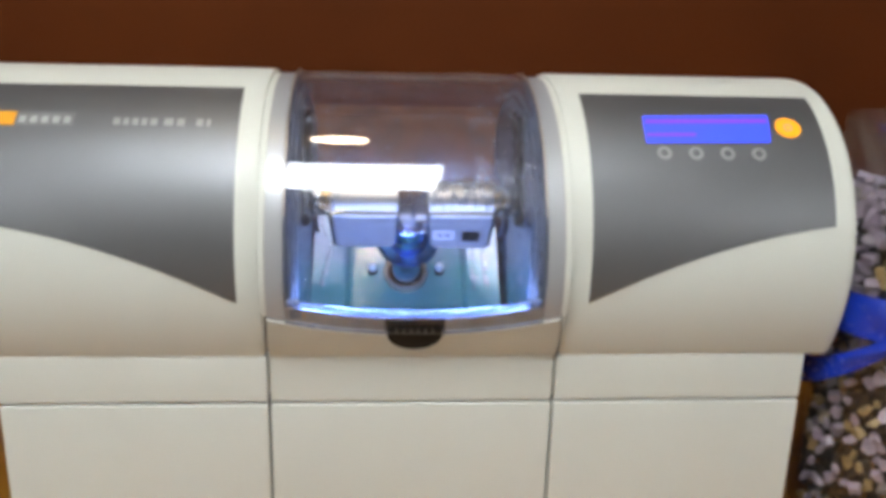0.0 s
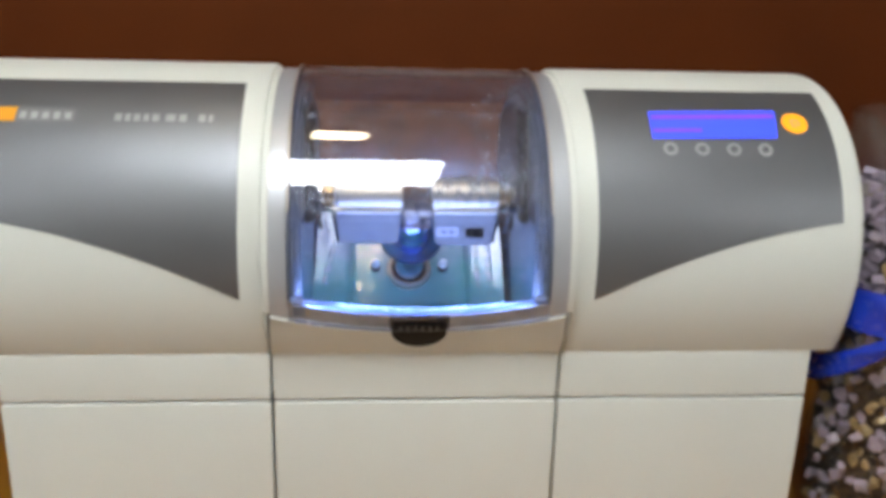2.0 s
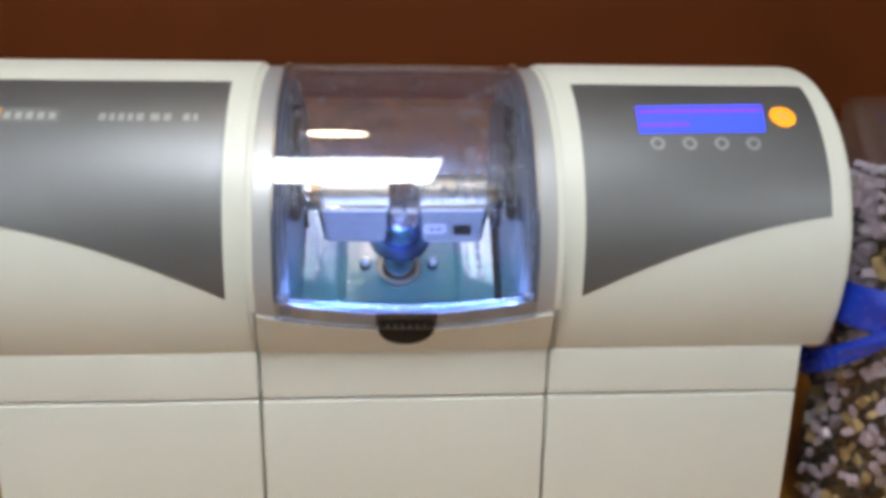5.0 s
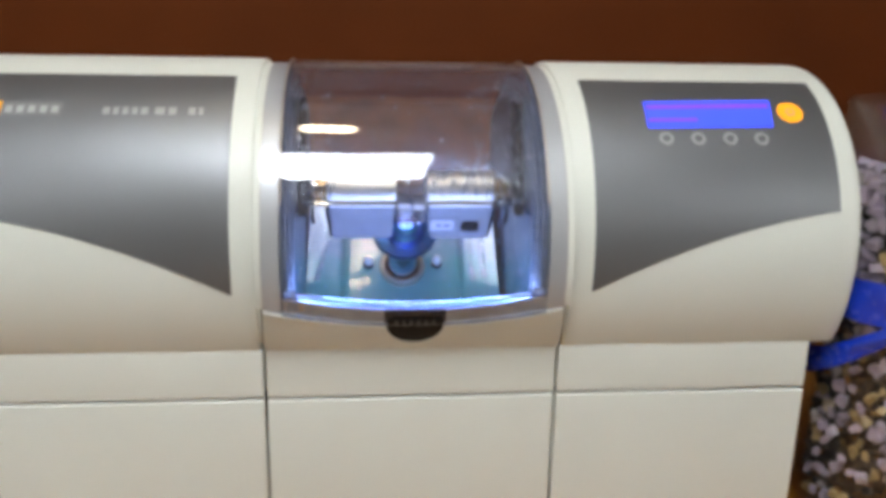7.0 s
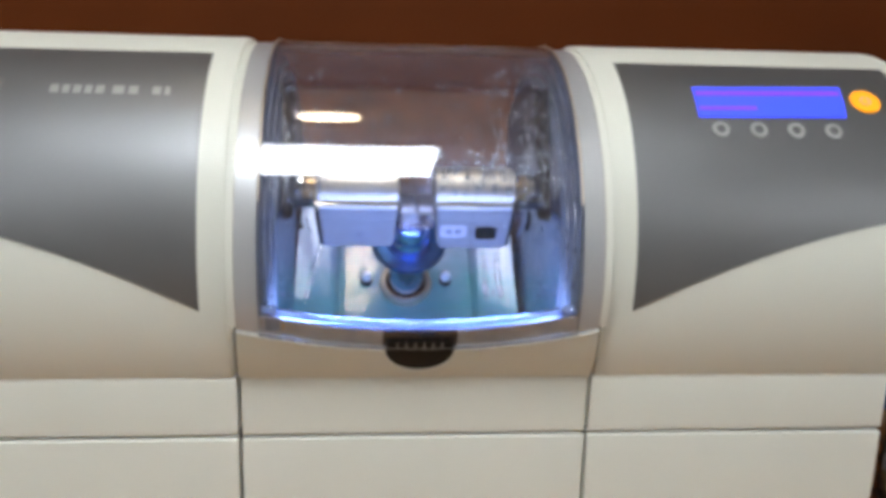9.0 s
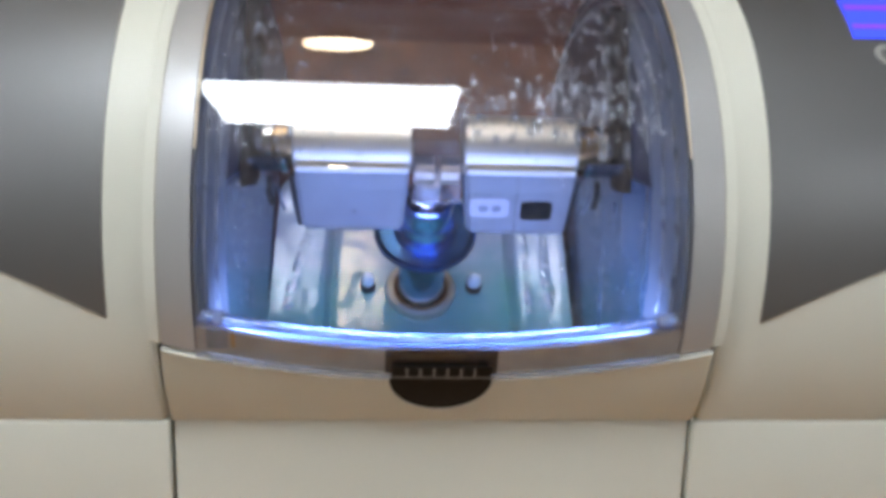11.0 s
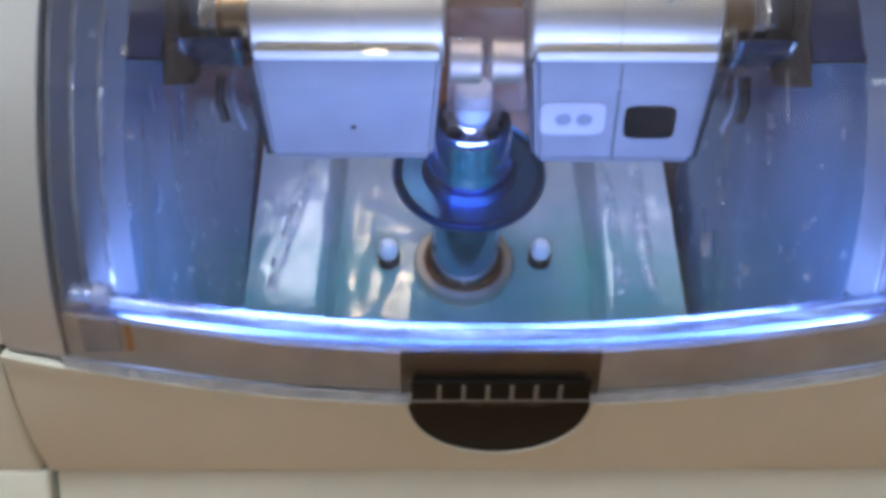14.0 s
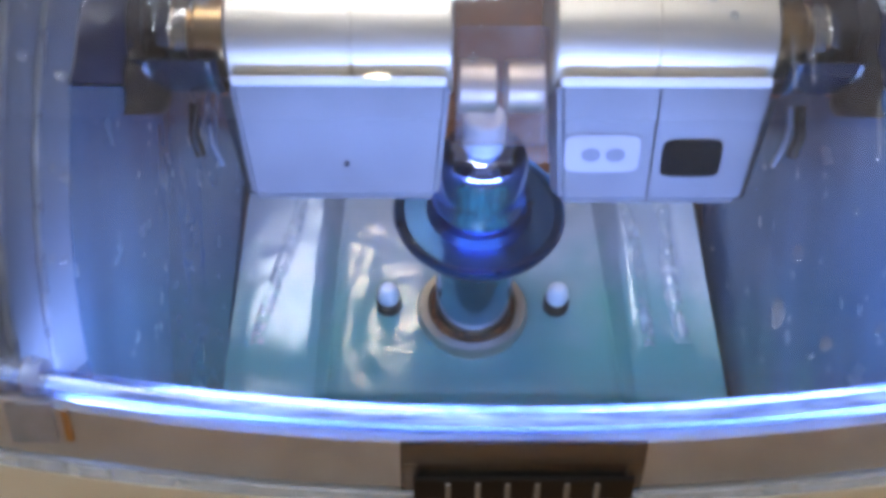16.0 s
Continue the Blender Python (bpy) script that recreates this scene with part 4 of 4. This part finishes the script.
def stream(points, width):
    """A thin ribbon of water running along a line on the plate."""
    bm = bmesh.new()
    rows = []
    for i, (x, al, out) in enumerate(points):
        w = width * (0.8 + 0.5 * random.random())
        rows.append([bm.verts.new(tilted(x + dx * w, al, out + h)) for dx, h in ((-1, 0.0004), (-0.5, 0.0016), (0, 0.0021), (0.5, 0.0016), (1, 0.0004))])
    for a, b_ in zip(rows, rows[1:]):
        for i in range(4):
            bm.faces.new((a[i], a[i + 1], b_[i + 1], b_[i]))
    return part("water_stream", bm, STREAM, chamber, "water running down the plate")


random.seed(4)
for x_top, x_low, w in ((-0.070, -0.082, 0.0030), (0.076, 0.083, 0.0028), (0.061, 0.070, 0.0022)):
    pts = []
    for i in range(14):
        k = i / 13
        x = x_top + (x_low - x_top) * k + 0.002 * math.sin(5 * k + x_top * 90)
        lift = 0.0065 + 0.19 * (0.090 - 0.085 * k) + 0.09 * (abs(x) - 0.06)
        pts.append((x, 0.070 - 0.085 * k, lift + 0.0003))
    stream(pts, w)

# ---- the glass vase of milled-off ceramic pieces ----
VX, VY, VR, VTOP = 0.4625, 0.035, 0.080, 0.396
vase = thing("glass_vase", VX, VY, 0, "tall clear glass cylinder vase, nearly full of ceramic offcuts", "vase")
part("glass_wall", lathe_bm([(VR - 0.004, 0.013), (VR, 0.013), (VR, VTOP - 0.004), (VR - 0.004, VTOP - 0.004)], Matrix(), 72, True), GLASS, vase, "clear glass wall")
part("glass_rim", lathe_bm([(VR - 0.0042, VTOP - 0.0038), (VR + 0.0003, VTOP - 0.0038), (VR + 0.0002, VTOP - 0.001), (VR - 0.002, VTOP), (VR - 0.0040, VTOP - 0.001)], Matrix(), 72, True), GLASS, vase, "rounded glass rim")
part("glass_base", lathe_bm([(VR - 0.004, 0.001), (VR - 0.001, 0.003), (VR, 0.0128), (VR - 0.004, 0.0128)], Matrix(), 72), GLASS, vase, "thick glass base")

LAVENDER = surface("lavender_ceramic", (0.45, 0.40, 0.55), 0.28, vary=0.15, scale=120, bump=0.2, bump_scale=500, random_tint=0.25)
IVORY = surface("ivory_ceramic", (0.38, 0.29, 0.15), 0.28, vary=0.15, scale=120, bump=0.2, bump_scale=500, random_tint=0.25)
GREYISH = surface("grey_ceramic", (0.32, 0.30, 0.34), 0.28, vary=0.2, scale=120, bump=0.2, bump_scale=500, random_tint=0.3)
# inner offcuts coloured dark, for the shade in the gaps between pieces
HEAP = surface("shade_dark_offcuts", (0.045, 0.032, 0.030), 0.6, vary=0.5, scale=70, bump=0.2, bump_scale=500)
METAL_BIT = surface("grey_metal_mandrel", (0.45, 0.40, 0.34), 0.35, metal=0.9, vary=0.1)


def chip_mesh(seed, material):
    """An angular offcut: a cut block with a bite milled out of it."""
    rnd = random.Random(seed)
    bm = bmesh.new()
    bmesh.ops.create_cube(bm, size=1)
    for v in bm.verts:
        v.co = Vector((v.co.x * rnd.uniform(0.7, 1.1), v.co.y * rnd.uniform(0.6, 1.0), v.co.z * rnd.uniform(0.35, 0.8)))
    for _ in range(2):
        d = Vector((rnd.uniform(-1, 1), rnd.uniform(-1, 1), rnd.uniform(-0.6, 1))).normalized()
        cut = bmesh.ops.bisect_plane(bm, geom=bm.verts[:] + bm.edges[:] + bm.faces[:], plane_co=d * 0.33, plane_no=d, clear_outer=True)
        edges = [e for e in cut["geom_cut"] if isinstance(e, bmesh.types.BMEdge)]
        bmesh.ops.contextual_create(bm, geom=edges)
    for v in bm.verts:
        v.co *= 0.0165
    me = bpy.data.meshes.new("ceramic_offcut")
    bmesh.ops.recalc_face_normals(bm, faces=bm.faces)
    bm.to_mesh(me)
    bm.free()
    me.materials.append(material)
    return me


chips_pale = [chip_mesh(10 + i, LAVENDER) for i in range(7)]
chips_warm = [chip_mesh(30 + i, m) for i, m in enumerate((IVORY, IVORY, IVORY, GREYISH, LAVENDER, METAL_BIT))]
rnd = random.Random(7)
FILL = 0.335
count = 0
layer = 0
z = 0.020
rest_v, rest_f = [], []
while z < FILL:
    for ring_r, near in ((VR - 0.0135, True), (VR - 0.027, False), (VR - 0.043, False), (0.018, False)):
        n = max(4, int(2 * math.pi * ring_r / 0.0148))
        for i in range(n):
            w = 2 * math.pi * (i + 0.5 * (layer % 2)) / n + rnd.uniform(-0.06, 0.06)
            if near and z < 0.20 and rnd.random() < 0.25:
                continue
            if not near and z < FILL - 0.035 and rnd.random() < 0.35:
                continue
            x, y = VX + ring_r * math.cos(w), VY + ring_r * math.sin(w)
            turn = Euler((rnd.uniform(0, 6.28), rnd.uniform(0, 6.28), rnd.uniform(0, 6.28)))
            size = rnd.uniform(0.55, 0.98) if z > 0.215 else rnd.uniform(0.45, 0.85)
            pale = rnd.random() < (0.9 if z > 0.215 else 0.42)
            me = rnd.choice(chips_pale if pale else chips_warm)
            m = Matrix.LocRotScale((x, y, z + rnd.uniform(-0.004, 0.004)), turn, (size,) * 3)
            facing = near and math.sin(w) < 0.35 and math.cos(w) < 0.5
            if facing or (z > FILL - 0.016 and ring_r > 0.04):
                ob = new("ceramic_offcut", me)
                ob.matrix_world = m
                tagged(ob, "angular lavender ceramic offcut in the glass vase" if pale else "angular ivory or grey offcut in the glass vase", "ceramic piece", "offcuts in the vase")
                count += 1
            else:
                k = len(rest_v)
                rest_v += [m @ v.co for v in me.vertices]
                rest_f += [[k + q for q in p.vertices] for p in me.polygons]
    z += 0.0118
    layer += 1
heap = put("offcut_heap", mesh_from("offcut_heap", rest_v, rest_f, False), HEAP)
tagged(heap, "heap of angular ceramic offcuts filling the vase", "ceramic pieces", kind="stuff")


# the ribbon round the vase
def ribbon_band(z_mid, tilt, lean, phase, width):
    def at(u, v, off):
        w = 2 * math.pi * u
        r = VR + (0.0042 if tilt > -0.01 else 0.0062) + off + 0.0014 * math.sin(3 * w + phase) + 0.0011 * math.sin(7 * w + 7 * v + phase) + 0.0012 * math.cos(math.pi * 2 * (v - 0.5))
        zz = z_mid + tilt * math.sin(w) + lean * math.cos(w) + width * (v - 0.5) * (1 + 0.25 * math.sin(2 * w + phase))
        return Vector((VX + r * math.cos(w), VY + r * math.sin(w), zz))
    return shell_bm(at, 144, 8, 0.0, 0.0009)


ribbon = thing("ribbon", VX, VY, 0.17, "shiny blue satin ribbon wound twice round the vase", "ribbon")
for zm, tl, ln, ph, wd in ((0.2315, -0.001, 0.004, 0.6, 0.031), (0.2186, -0.0374, 0.060, 2.0, 0.021)):
    ob = part("band", ribbon_band(zm, tl, ln, ph, wd), RIBBON, ribbon)
    ob.matrix_parent_inverse = Matrix.Translation((-VX, -VY, -0.17))
